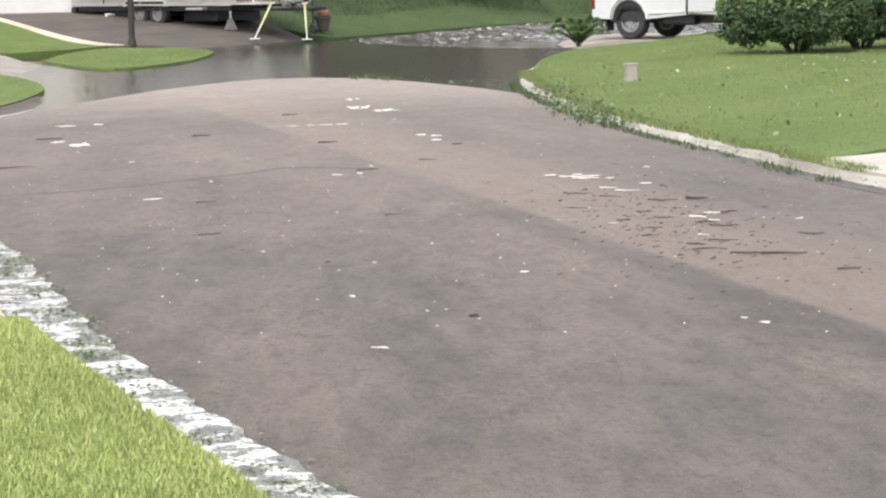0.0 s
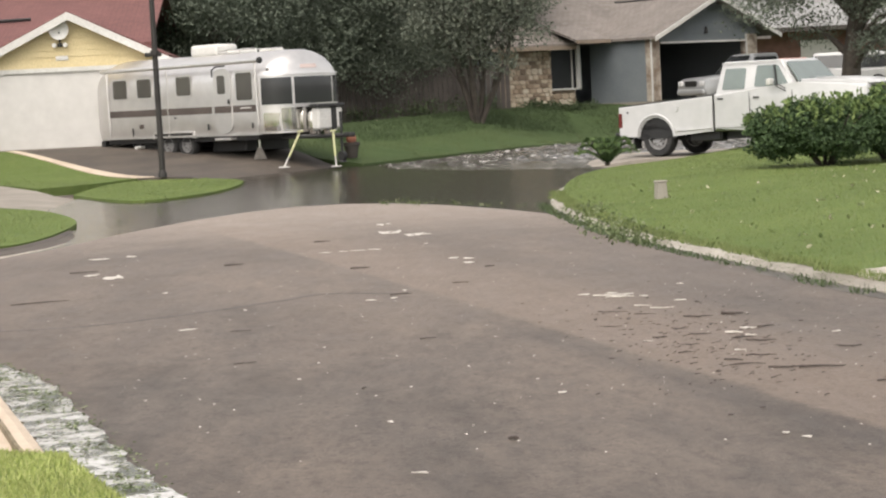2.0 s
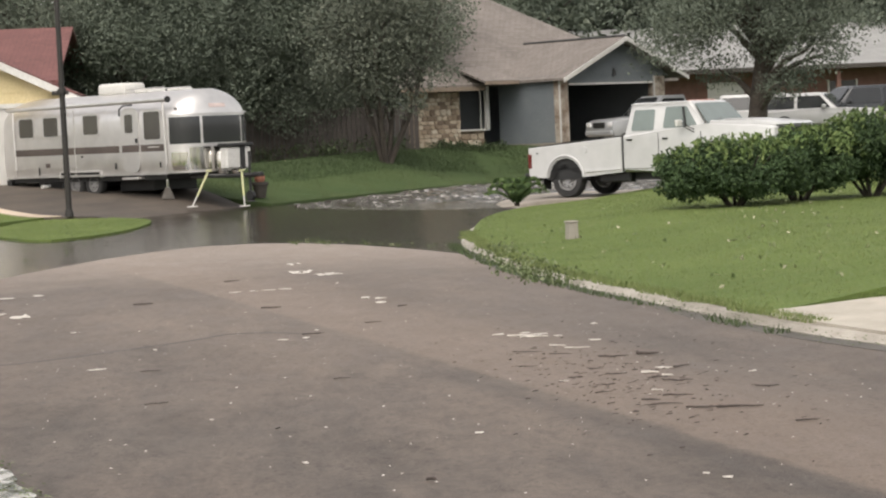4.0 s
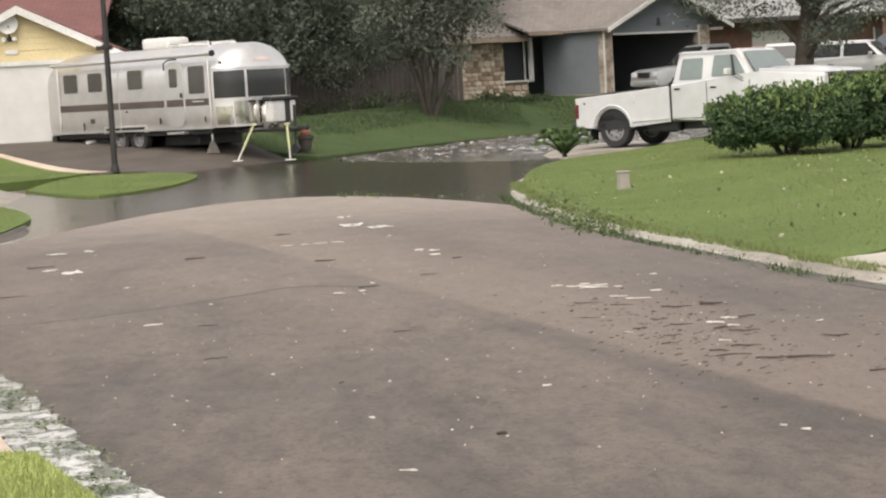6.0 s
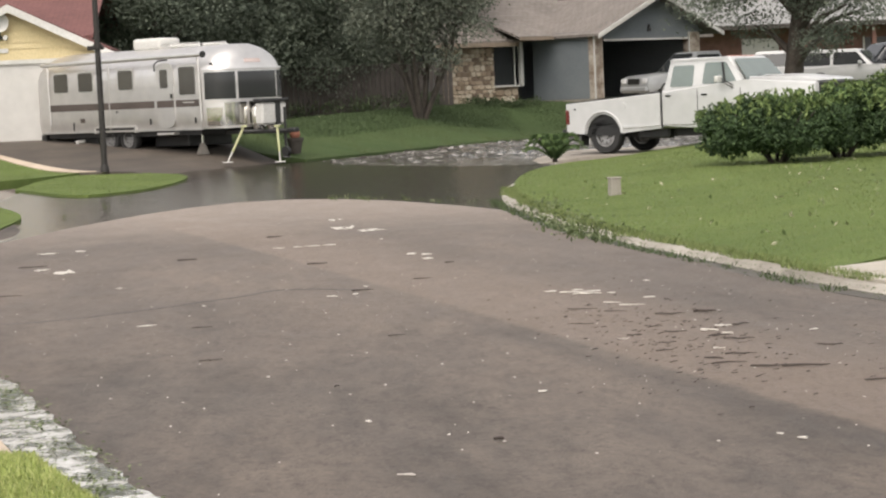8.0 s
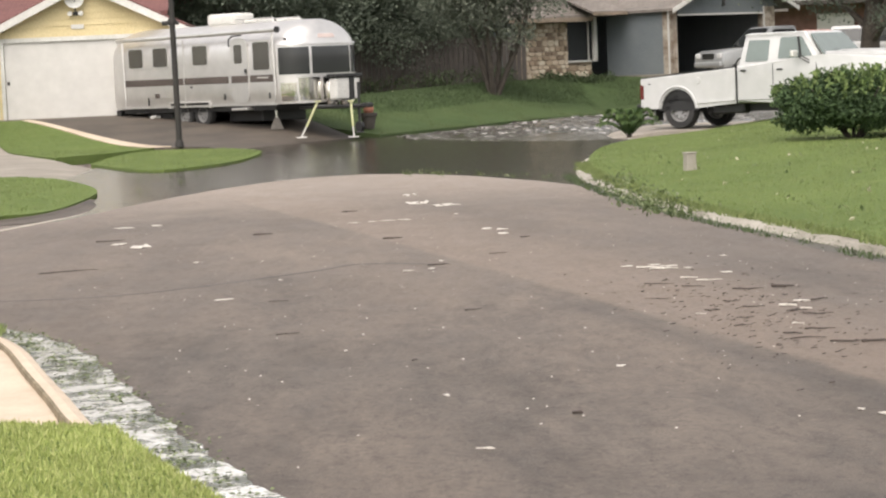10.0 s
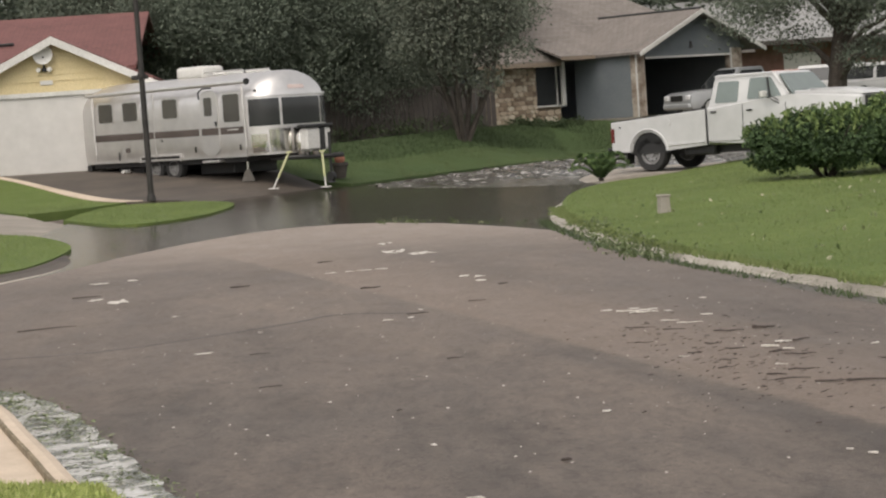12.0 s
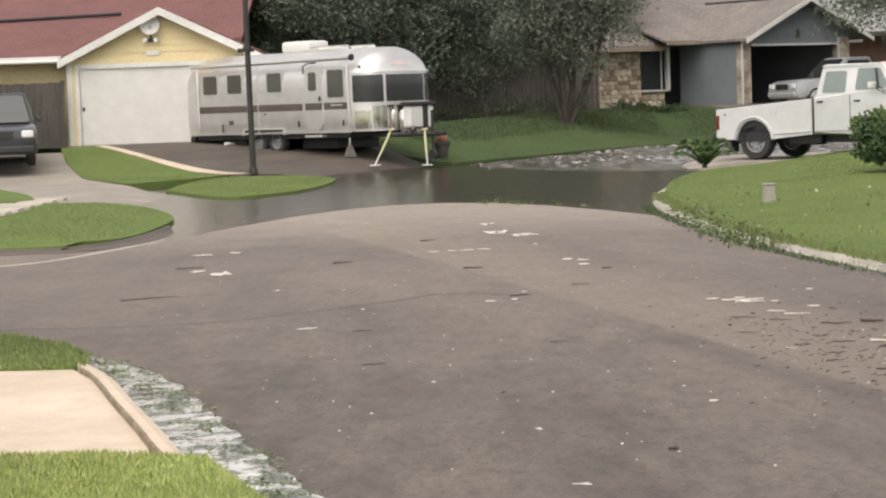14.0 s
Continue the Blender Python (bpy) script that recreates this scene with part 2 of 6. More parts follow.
RED_SHINGLE = mat("red_shingle", shingle((0.135, 0.056, 0.052), (0.175, 0.074, 0.066)))
GREY_SHINGLE = mat("grey_shingle", shingle((0.17, 0.148, 0.132), (0.215, 0.19, 0.172)))
PALE_ROOF = grain("pale_roof", (0.25, 0.25, 0.245), (0.32, 0.32, 0.31), 0.8)
MORTAR = grain("mortar", (0.20, 0.16, 0.12), (0.28, 0.22, 0.17), 0.9)
BRICK = grain("red_brick", (0.125, 0.062, 0.048), (0.19, 0.10, 0.078), 0.85, scale=3)
DARK_WOOD = grain("dark_wood", (0.040, 0.033, 0.029), (0.075, 0.063, 0.055), 0.8, scale=3)
BARK = grain("bark", (0.040, 0.033, 0.027), (0.085, 0.070, 0.056), 0.9, scale=5, relief=0.6, dist=0.03)
OAK_LEAF = foliage("oak_leaf", (0.092, 0.114, 0.086), (0.118, 0.142, 0.106), (0.155, 0.178, 0.132))
MYRTLE_LEAF = foliage("myrtle_leaf", (0.085, 0.10, 0.075), (0.11, 0.125, 0.095), (0.15, 0.16, 0.12))
BUSH_LEAF = foliage("bush_leaf", (0.026, 0.050, 0.019), (0.040, 0.074, 0.026), (0.072, 0.118, 0.042))
YOUNG_LEAF = foliage("young_leaf", (0.075, 0.12, 0.036), (0.11, 0.165, 0.05), (0.17, 0.22, 0.075))
PALM_LEAF = foliage("sago_leaf", (0.03, 0.06, 0.018), (0.05, 0.09, 0.025), (0.09, 0.14, 0.04))


# ---------------------------------------------------------------- geometry helpers
def part(name, bm, material, parent=None, label="", smooth=False):
    me = bpy.data.meshes.new(name)
    bmesh.ops.recalc_face_normals(bm, faces=bm.faces)
    bm.to_mesh(me)
    bm.free()
    me.materials.append(material)
    if smooth:
        me.polygons.foreach_set("use_smooth", [True] * len(me.polygons))
        me.set_sharp_from_angle(angle=radians(40))
    ob = new(name, me)
    ob.parent = parent
    return tagged(ob, label) if label else ob


def thing(name, m, label, category, group="", kind=""):
    e = new(name)
    e.matrix_world = m
    e.empty_display_size = 0.2
    return tagged(e, label, category, group, kind)


def box(x0, x1, y0, y1, z0, z1, bevel=0.0, bm=None, seg=1):
    own = bm is None
    b = bmesh.new() if own or bevel else bm
    vs = [b.verts.new(p) for p in product((x0, x1), (y0, y1), (z0, z1))]
    for f in ((0, 1, 3, 2), (4, 6, 7, 5), (0, 4, 5, 1), (2, 3, 7, 6), (0, 2, 6, 4), (1, 5, 7, 3)):
        b.faces.new([vs[i] for i in f])
    if bevel:
        bmesh.ops.bevel(b, geom=b.edges[:], offset=bevel, segments=seg, affect="EDGES", profile=0.5)
        if not own:
            me = bpy.data.meshes.new("tmp")
            b.to_mesh(me)
            b.free()
            bm.from_mesh(me)
            bpy.data.meshes.remove(me)
            return bm
    return b


def prism(outline, axis, a, b, bevel=0.0, seg=2, bm=None):
    """An outline in the plane across axis, pulled from a to b. axis x: (y, z), y: (x, z), z: (x, y)."""
    bm = bm or bmesh.new()

    def at(p, h):
        return {"x": (h, p[0], p[1]), "y": (p[0], h, p[1]), "z": (p[0], p[1], h)}[axis]

    lo, hi = [bm.verts.new(at(p, a)) for p in outline], [bm.verts.new(at(p, b)) for p in outline]
    n = len(outline)
    caps = [bm.faces.new(lo), bm.faces.new(hi[::-1])]
    for i in range(n):
        bm.faces.new((lo[i], hi[i], hi[(i + 1) % n], lo[(i + 1) % n]))
    if bevel:
        bmesh.ops.bevel(bm, geom=[e for f in caps for e in f.edges], offset=bevel, segments=seg, affect="EDGES", profile=0.5)
    return bm


def lathe(profile, n=20, axis="z", m=None, bm=None):
    """Turns (radius, height) pairs round an axis."""
    bm = bm or bmesh.new()
    turn = {"z": Matrix(), "y": Matrix.Rotation(radians(-90), 4, "X"), "x": Matrix.Rotation(radians(90), 4, "Y")}[axis]
    m = (m or Matrix()) @ turn
    rings = []
    for r, h in profile:
        if r < 1e-5:
            rings.append([bm.verts.new(m @ Vector((0, 0, h)))])
        else:
            rings.append([bm.verts.new(m @ Vector((r * math.cos(2 * math.pi * k / n), r * math.sin(2 * math.pi * k / n), h))) for k in range(n)])
    for a, b in zip(rings, rings[1:]):
        for k in range(n):
            q = [a[k % len(a)], a[(k + 1) % len(a)], b[(k + 1) % len(b)], b[k % len(b)]]
            q = [v for i, v in enumerate(q) if v not in q[:i]]
            if len(q) > 2:
                bm.faces.new(q)
    return bm


def tube(points, radii, n=8, bm=None, caps=True):
    """A round bar along points, with a radius at each."""
    bm = bm or bmesh.new()
    points = [Vector(p) for p in points]
    if isinstance(radii, (int, float)):
        radii = [radii] * len(points)
    rings, side = [], None
    for i, p in enumerate(points):
        way = (points[min(i + 1, len(points) - 1)] - points[max(i - 1, 0)]).normalized()
        side = (way.orthogonal() if side is None else side - way * side.dot(way)).normalized()
        up = way.cross(side)
        rings.append([bm.verts.new(p + radii[i] * (math.cos(2 * math.pi * k / n) * side + math.sin(2 * math.pi * k / n) * up)) for k in range(n)])
    for a, b in zip(rings, rings[1:]):
        for k in range(n):
            bm.faces.new((a[k], a[(k + 1) % n], b[(k + 1) % n], b[k]))
    if caps:
        bm.faces.new(rings[0][::-1])
        bm.faces.new(rings[-1])
    return bm


def smooth_line(points, steps=6):
    """A Catmull-Rom line through a few plan points."""
    p = [Vector((*q, 0)) if len(q) == 2 else Vector(q) for q in points]
    p = [2 * p[0] - p[1]] + p + [2 * p[-1] - p[-2]]
    out = []
    for a, b, c, d in zip(p, p[1:], p[2:], p[3:]):
        for k in range(steps):
            t = k / steps
            out.append(0.5 * (2 * b + (c - a) * t + (2 * a - 5 * b + 4 * c - d) * t * t + (3 * b - a - 3 * c + d) * t * t * t))
    out.append(p[-2])
    return [(v.x, v.y) for v in out]


def ease(t):
    t = min(1.0, max(0.0, t))
    return t * t * (3 - 2 * t)


def slab(outline, height, cell, depth=0.3, bm=None):
    """A sheet over a plan outline that follows height(x, y), with a skirt down its rim."""
    bm = bmesh.new()
    bm.faces.new([bm.verts.new((x, y, 0)) for x, y in outline])
    bmesh.ops.triangulate(bm, faces=bm.faces[:])
    xs, ys = [p[0] for p in outline], [p[1] for p in outline]
    for lo, hi, n in ((min(xs), max(xs), (1, 0, 0)), (min(ys), max(ys), (0, 1, 0))):
        count = min(90, int((hi - lo) / cell))
        for k in range(1, count + 1):
            c = lo + (hi - lo) * k / (count + 1)
            bmesh.ops.bisect_plane(bm, geom=bm.verts[:] + bm.edges[:] + bm.faces[:], plane_co=(c * n[0], c * n[1], 0), plane_no=n)
    for v in bm.verts:
        v.co.z = height(v.co.x, v.co.y)
    rim = [e for e in bm.edges if e.is_boundary]
    made = bmesh.ops.extrude_edge_only(bm, edges=rim)["geom"]
    for v in made:
        if isinstance(v, bmesh.types.BMVert):
            v.co.z -= depth
    return bm


def panel(corners, out, thick=0.01, round_off=0.0, bm=None):
    """A thin plate on four (or more) corners, standing out by thick along out, with rounded corners."""
    bm = bm or bmesh.new()
    pts = [Vector(c) for c in corners]
    out = Vector(out).normalized() * thick
    if round_off:
        soft = []
        n = len(pts)
        for i, p in enumerate(pts):
            a, b = pts[i - 1] - p, pts[(i + 1) % n] - p
            ra, rb = min(round_off, a.length * 0.45), min(round_off, b.length * 0.45)
            pa, pb = p + a.normalized() * ra, p + b.normalized() * rb
            for k in range(5):
                t = k / 4
                soft.append((1 - t) ** 2 * pa + 2 * t * (1 - t) * p + t * t * pb)
        pts = soft
    lo, hi = [bm.verts.new(p) for p in pts], [bm.verts.new(p + out) for p in pts]
    n = len(pts)
    bm.faces.new(lo[::-1])
    bm.faces.new(hi)
    for i in range(n):
        bm.faces.new((lo[i], lo[(i + 1) % n], hi[(i + 1) % n], hi[i]))
    return bm


def ring(corners, out, width, thick, round_off=0.0):
    """A frame round a plate: its outline and the same drawn in by width."""
    bm = bmesh.new()
    pts = [Vector(c) for c in corners]
    mid = sum(pts, Vector()) / len(pts)
    shift = Vector(out).normalized() * thick
    inner = []
    for p in pts:
        d = mid - p
        inner.append(p + d.normalized() * width * 1.35)
    o, i_ = [bm.verts.new(p + shift) for p in pts], [bm.verts.new(p + shift) for p in inner]
    ob, ib = [bm.verts.new(p) for p in pts], [bm.verts.new(p) for p in inner]
    n = len(pts)
    for k in range(n):
        j = (k + 1) % n
        bm.faces.new((o[k], o[j], i_[j], i_[k]))
        bm.faces.new((ob[k], ob[j], o[j], o[k]))
        bm.faces.new((ib[k], ib[j], i_[j], i_[k]))
    return bm


def sweep(profile, line, height, bm=None, depth_close=True):
    """Carries a (sideways, up) profile along a plan line; sideways is to the line's right."""
    bm = bm or bmesh.new()
    rows = []
    for i, p in enumerate(line):
        a, b = Vector(line[max(0, i - 1)]), Vector(line[min(len(line) - 1, i + 1)])
        way = (b - a).normalized()
        side = Vector((way.y, -way.x))
        z = height(*p)
        rows.append([bm.verts.new((p[0] + side.x * u, p[1] + side.y * u, z + v)) for u, v in profile])
    for a, b in zip(rows, rows[1:]):
        for k in range(len(profile) - 1):
            bm.faces.new((a[k], a[k + 1], b[k + 1], b[k]))
    for end in (rows[0], rows[-1]):
        if len(end) > 2:
            bm.faces.new(end)
    return bm


def sheet(name, verts, faces, material, parent=None, label="", category="", kind="", group=""):
    me = bpy.data.meshes.new(name)
    me.from_pydata(verts, [], faces)
    me.materials.append(material)
    ob = new(name, me)
    ob.parent = parent
    return tagged(ob, label, category, group, kind)


def leaf_mesh(centres, size, rng, up=0.3, long=1.7, flat=1.0):
    """Small pointed leaves, one at each centre, turned at random."""
    c = np.asarray(centres, float)
    n = len(c)
    a = rng.normal(size=(n, 3))
    a[:, 2] += up
    a /= np.linalg.norm(a, axis=1)[:, None]
    b = np.cross(a, rng.normal(size=(n, 3)))
    b /= np.linalg.norm(b, axis=1)[:, None]
    w = np.cross(a, b)
    s = size * rng.uniform(0.6, 1.3, n)[:, None]
    fold = 0.18 * s * w
    v = np.stack([c - a * s * long / 2, c + b * s * 0.42 + fold, c + a * s * long / 2, c - b * s * 0.42 + fold], 1)
    v = (c[:, None] + (v - c[:, None]) * (1, 1, flat)).reshape(-1, 3)
    f = np.arange(4 * n).reshape(-1, 4)
    return v.tolist(), f.tolist()


def blob_points(rng, n, centre, radii, shell=0.55):
    """Points in an uneven ellipsoid, thicker towards its skin."""
    d = rng.normal(size=(n, 3))
    d /= np.linalg.norm(d, axis=1)[:, None]
    r = (shell + (1 - shell) * rng.random(n)) ** 0.8
    wob = 1 + 0.22 * np.sin(3.1 * d[:, 0] + 5 * d[:, 2] + centre[0]) * np.cos(4 * d[:, 1] + centre[1])
    return np.asarray(centre) + d * (r * wob)[:, None] * np.asarray(radii)


def tree(name, at, height, spread, seed, leaf_mat, label, trunk_r=0.22, clumps=26, per=330, leaf=0.2, bare=0.3, stems=1, vase=False, group=""):
    rng = np.random.default_rng(seed)
    t = thing(name, pose(*at), label, "tree", group)
    ends = []
    for s in range(stems):
        a = 2 * math.pi * s / stems + rng.random()
        lean = (0.16 if vase else 0.05) * height * (0.6 + rng.random())
        top = Vector((math.cos(a) * lean, math.sin(a) * lean, height * (0.55 if not vase else 0.6)))
        base = Vector((math.cos(a) * 0.1 * (stems > 1), math.sin(a) * 0.1 * (stems > 1), -0.1))
        mid = base.lerp(top, 0.5) + Vector((rng.normal() * 0.12, rng.normal() * 0.12, 0))
        bm = tube([base, mid, top], [trunk_r, trunk_r * 0.75, trunk_r * 0.45], 10)
        trunk = part("stem" if stems > 1 else "trunk", bm, BARK, t, smooth=True)
        for k in range(max(3, clumps // (3 * stems))):
            b = rng.random() * 2 * math.pi
            f = bare + (1 - bare) * rng.random()
            start = base.lerp(top, min(1, f))
            reach = spread * (0.4 + 0.5 * rng.random())
            end = Vector((start.x + math.cos(b) * reach, start.y + math.sin(b) * reach, start.z + height * (0.10 + 0.22 * rng.random())))
            bend = start.lerp(end, 0.5) + Vector((0, 0, 0.1 * reach))
            lb = tube([start, bend, end], [trunk_r * 0.38, trunk_r * 0.22, trunk_r * 0.08], 6)
            part("limb", lb, BARK, trunk)
            ends.append(end)
    pts = []
    for k in range(clumps):
        if k < len(ends):
            c = np.array(ends[k])
        else:
            a, r = rng.random() * 2 * math.pi, spread * math.sqrt(rng.random())
            lo = height * (bare + 0.1)
            c = np.array([math.cos(a) * r, math.sin(a) * r, lo + (height - lo) * rng.random() * (1 - 0.35 * (r / spread) ** 2)])
        q = height * rng.uniform(0.09, 0.17)
        pts.append(blob_points(rng, per, c, (q * 1.25, q * 1.25, q * 0.85), 0.3))
    v, f = leaf_mesh(np.concatenate(pts), leaf, rng)
    sheet("crown", v, f, leaf_mat, t)
    return t

# ---------------------------------------------------------------- lie of the land
def road_z(x, y):
    s = min(0.03, -0.03 + 0.0045 * (37.5 - y))
    s = max(s, -0.16)
    return s - 0.003 * (min(max(x, -3.5), 4.2) - 0.3) ** 2


def lot_z(x, y):
    """Height of the lots: near the street, and rising to the houses beyond the bend."""
    start = 55.0 if x < -1 else 55.0 + 1.9 * (min(x, 9) + 1)
    rise = 0.72 if x < -1 else 0.72 + 0.05 * min(6.6, x + 1)
    z = 0.06 + rise * ease((y - start) / 10.0)
    if x > 3 and y < 60:
        z += 0.22 * ease((x - 3.6) / 4.0) * ease((x - 4.0 - 0.25 * max(0, y - 36)) / 3.0)
    return z


def near_z(x, y):
    return 0.125 + 0.05 * ease((-x - 1.5) / 4)


WATER = -0.03

# the ground sheet, out to the horizon
bm = bmesh.new()
bmesh.ops.create_grid(bm, x_segments=120, y_segments=120, size=120, matrix=Matrix.Translation((0, 60, 0)))
for v in bm.verts:
    edge = max(abs(v.co.x), abs(v.co.y - 60))
    if edge > 119:
        v.co.x, v.co.y = v.co.x * 20, 60 + (v.co.y - 60) * 20
        v.co.z = 0.6
    else:
        v.co.z = lot_z(v.co.x, v.co.y) - 0.32 + 0.25 * ease((v.co.y - 95) / 10)
ground = tagged(part("ground", bm, LAWN), "grass-covered ground stretching away beyond the houses", "ground", kind="structure")

# street surface: along the near reach, the bend and the side street
LEFT_EDGE = [(2.6, -6), (1.5, 0.5), (0.6, 4.5), (-0.1, 7.5), (-0.82, 9.9), (-1.05, 10.85), (-1.33, 12.08), (-1.8, 14.0), (-2.2, 15.0), (-2.85, 15.9)]
ROAD = [(-20, 20)] + smooth_line([(-12, 18.8), (-4.6, 17.4)] + LEFT_EDGE[::-1], 4)[::1]
ROAD += [(14, -6), (9, 4), (5.4, 14), (4.9, 17), (4.2, 21.5), (3.75, 26), (3.75, 31), (4.0, 36), (5.2, 42.5), (7.0, 47), (10, 50), (14, 53), (22, 57), (40, 62),
         (40, 72), (22, 72), (14, 72.5), (9.5, 72), (6.2, 68), (3.2, 62), (1.2, 58.5), (-1.2, 57), (-4.5, 53), (-4.6, 44), (-4.6, 36), (-4.3, 30.5), (-5.2, 27.2), (-20, 27.5)]
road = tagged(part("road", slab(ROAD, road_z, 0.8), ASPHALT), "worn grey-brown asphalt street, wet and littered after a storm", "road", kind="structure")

# standing water over the low part of the bend
bm = bmesh.new()
bm.faces.new([bm.verts.new((x, y, WATER)) for x, y in [(-4.8, 27), (5.2, 27), (6.5, 36), (9, 46), (9.5, 56), (6.0, 60), (0.6, 60), (-2.6, 56), (-4.8, 50)]])
water = tagged(part("water", bm, PUDDLE), "shallow brown flood water over the bend of the street", "water", kind="structure")
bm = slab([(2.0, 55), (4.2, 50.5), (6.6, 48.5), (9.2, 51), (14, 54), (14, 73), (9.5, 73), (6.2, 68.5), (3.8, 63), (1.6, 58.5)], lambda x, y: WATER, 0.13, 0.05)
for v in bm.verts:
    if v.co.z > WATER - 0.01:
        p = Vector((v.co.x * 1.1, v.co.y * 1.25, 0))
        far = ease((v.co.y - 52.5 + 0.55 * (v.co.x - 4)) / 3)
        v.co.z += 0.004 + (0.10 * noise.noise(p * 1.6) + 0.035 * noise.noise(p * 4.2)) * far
tagged(part("water_rippled", bm, RIPPLES, smooth=True), "rippled flood water, its pale sky reflection put into the colour", "water", kind="structure")


def lawn_slab(name, outline, height, label, cell=0.6, material=None):
    return tagged(part(name, slab(outline, height, cell), material or LAWN), label, "lawn" if name.startswith("lawn") else "driveway", kind="structure")


GRASS = "mown green lawn with fallen leaves on it"
lawn_slab("lawn_near", [(-12, -8), (1.6, -8), (1.9, 0), (0.75, 4.2), (0.12, 6.4), (-0.26, 7.6), (-0.74, 9.1), (-1.05, 10.15), (-1.25, 10.25), (-12, 10.7)], near_z, "bright green mown lawn beside the street")
lawn_slab("driveway_near", [(-12, 10.7), (-1.25, 10.25), (-1.41, 11.2), (-1.67, 12.3), (-1.92, 13.3), (-2.14, 13.95), (-12, 14.1)], lambda x, y: near_z(x, y) - 0.025, "pale warm concrete driveway apron", 0.6, WARM_CONCRETE)
lawn_slab("lawn_strip", [(-12, 14.1), (-2.12, 13.95), (-2.16, 14.5), (-2.4, 15.2), (-2.95, 16.0), (-4.6, 17.6), (-12, 19)], near_z, GRASS)
def corner_z(x, y):
    return 0.02 + 0.08 * min(ease((-3.5 - x) / 1.3), ease((y - 27.8) / 1.6))


lawn_slab("lawn_corner", smooth_line([(-12, 27.6), (-5.1, 28.1), (-4.3, 28.4), (-3.75, 29.6), (-3.56, 32.5), (-3.65, 35), (-4.2, 37.2), (-5.4, 39.6)], 4) + [(-6.4, 40.2), (-6.3, 36.8), (-6.6, 33.4), (-12, 31)], corner_z, GRASS)
DRIVE = [(-30, 30), (-12, 30), (-5.5, 34), (-3.9, 36.9), (-3.6, 40), (-3.5, 43), (-5.4, 47), (-6.3, 50.3), (-8.0, 56), (-9.3, 62), (-30, 62)]
lawn_slab("driveway_far", DRIVE, lambda x, y: lot_z(x, y) - 0.02 - 0.17 * ease((x + 6.2) / 2.6), "grey concrete driveway of the yellow house", 1.0, CONCRETE)
lawn_slab("lawn_side", [(-14, 41), (-7.3, 40.9), (-6.9, 42), (-7.5, 44.8), (-9.0, 49.5), (-14, 52)], lambda x, y: lot_z(x, y) + 0.04, GRASS)
lawn_slab("lawn_front", [(-6.15, 50.3), (-5.0, 52.2), (-4.3, 54.5), (-5.1, 56), (-7.0, 60), (-8.4, 63.3), (-9.6, 63.3), (-9.0, 60), (-8.0, 56)], lambda x, y: lot_z(x, y) + 0.008, GRASS)
lawn_slab("lawn_pole", smooth_line([(-5.0, 46.8), (-3.7, 42.8), (-2.9, 42.4), (-1.95, 45), (-1.6, 50.3), (-2.6, 53.5), (-4.4, 54.3), (-4.9, 51), (-5.0, 46.8)], 3)[:-1], lambda x, y: lot_z(x, y) - 0.045, GRASS)
lawn_slab("driveway_trailer", [(-8.9, 64.2), (-3.2, 64.2), (1.2, 58.4), (0.2, 55.4), (-1.7, 51.5), (-3.0, 53.8), (-4.5, 54.6), (-6.8, 60)], lambda x, y: lot_z(x, y) + 0.012 - 0.2 * ease(1 + ((x + 1.7) * 6.9 - (y - 51.5) * 2.9) / 7.48 / 2.6), "brown wet driveway of the yellow house", 0.6, PAVING)
lawn_slab("driveway_edging", [(-8.6, 63.2), (-8.35, 63.2), (-6.7, 60), (-4.6, 56), (-3.9, 54.6), (-4.35, 54.5), (-5.1, 56), (-7.0, 60)], lambda x, y: lot_z(x, y) + 0.03, "pale concrete strip along the driveway", 0.6, WARM_CONCRETE)
lawn_slab("lawn_far", [(-3.2, 64.2), (1.2, 58.6), (3.4, 63), (6.3, 68.8), (9.5, 73), (14, 73.5), (40, 73), (40, 100), (-3.2, 100)], lambda x, y: lot_z(x, y) - 0.03, "far lawn with the trees' shade put into its darker green", 1.5, SHADED_LAWN)
lawn_slab("lawn_opposite", smooth_line([(4.55, 18.1), (4.36, 20.2), (4.0, 23), (3.82, 27), (3.78, 31), (3.92, 35), (4.95, 42), (6.4, 46.6), (8.2, 48.6), (10.5, 50)], 4) + [(16, 53), (30, 57), (30, 21), (9, 20.25), (5.7, 19.1), (5.0, 18.6)], lot_z, GRASS)
lawn_slab("driveway_truck", [(5.7, 49.4), (7.0, 48.4), (12.4, 45.8), (15, 50), (8.2, 54), (6.4, 52)], lambda x, y: 0.115 - 0.2 * ease((7.2 - x) / 1.6) , "pale concrete parking pad beside the street", 0.8, CONCRETE)
lawn_slab("driveway_opposite", [(4.52, 17.9), (4.68, 18.35), (5.02, 18.55), (5.7, 19.05), (9, 20.2), (30, 21), (30, 10), (7.3, 9.5), (4.95, 15.9)], lambda x, y: 0.07, "pale stained concrete driveway apron", 0.8, PALE_CONCRETE)

lawn_slab("driveway_grey", [(10.6, 74.6), (17.0, 74.6), (17.3, 85.2), (12.6, 81.9)], lambda x, y: lot_z(x, y) + 0.012, "stained concrete driveway of the grey house", 0.8, CONCRETE)

# ---------------------------------------------------------------- the yellow house
YX, YY, YZ = -6.77, 63.5, 0.76
house = thing("house", pose(YX, YY, YZ), "single-storey yellow house with a red shingle roof and white garage door", "house")
WALL_H = 2.42
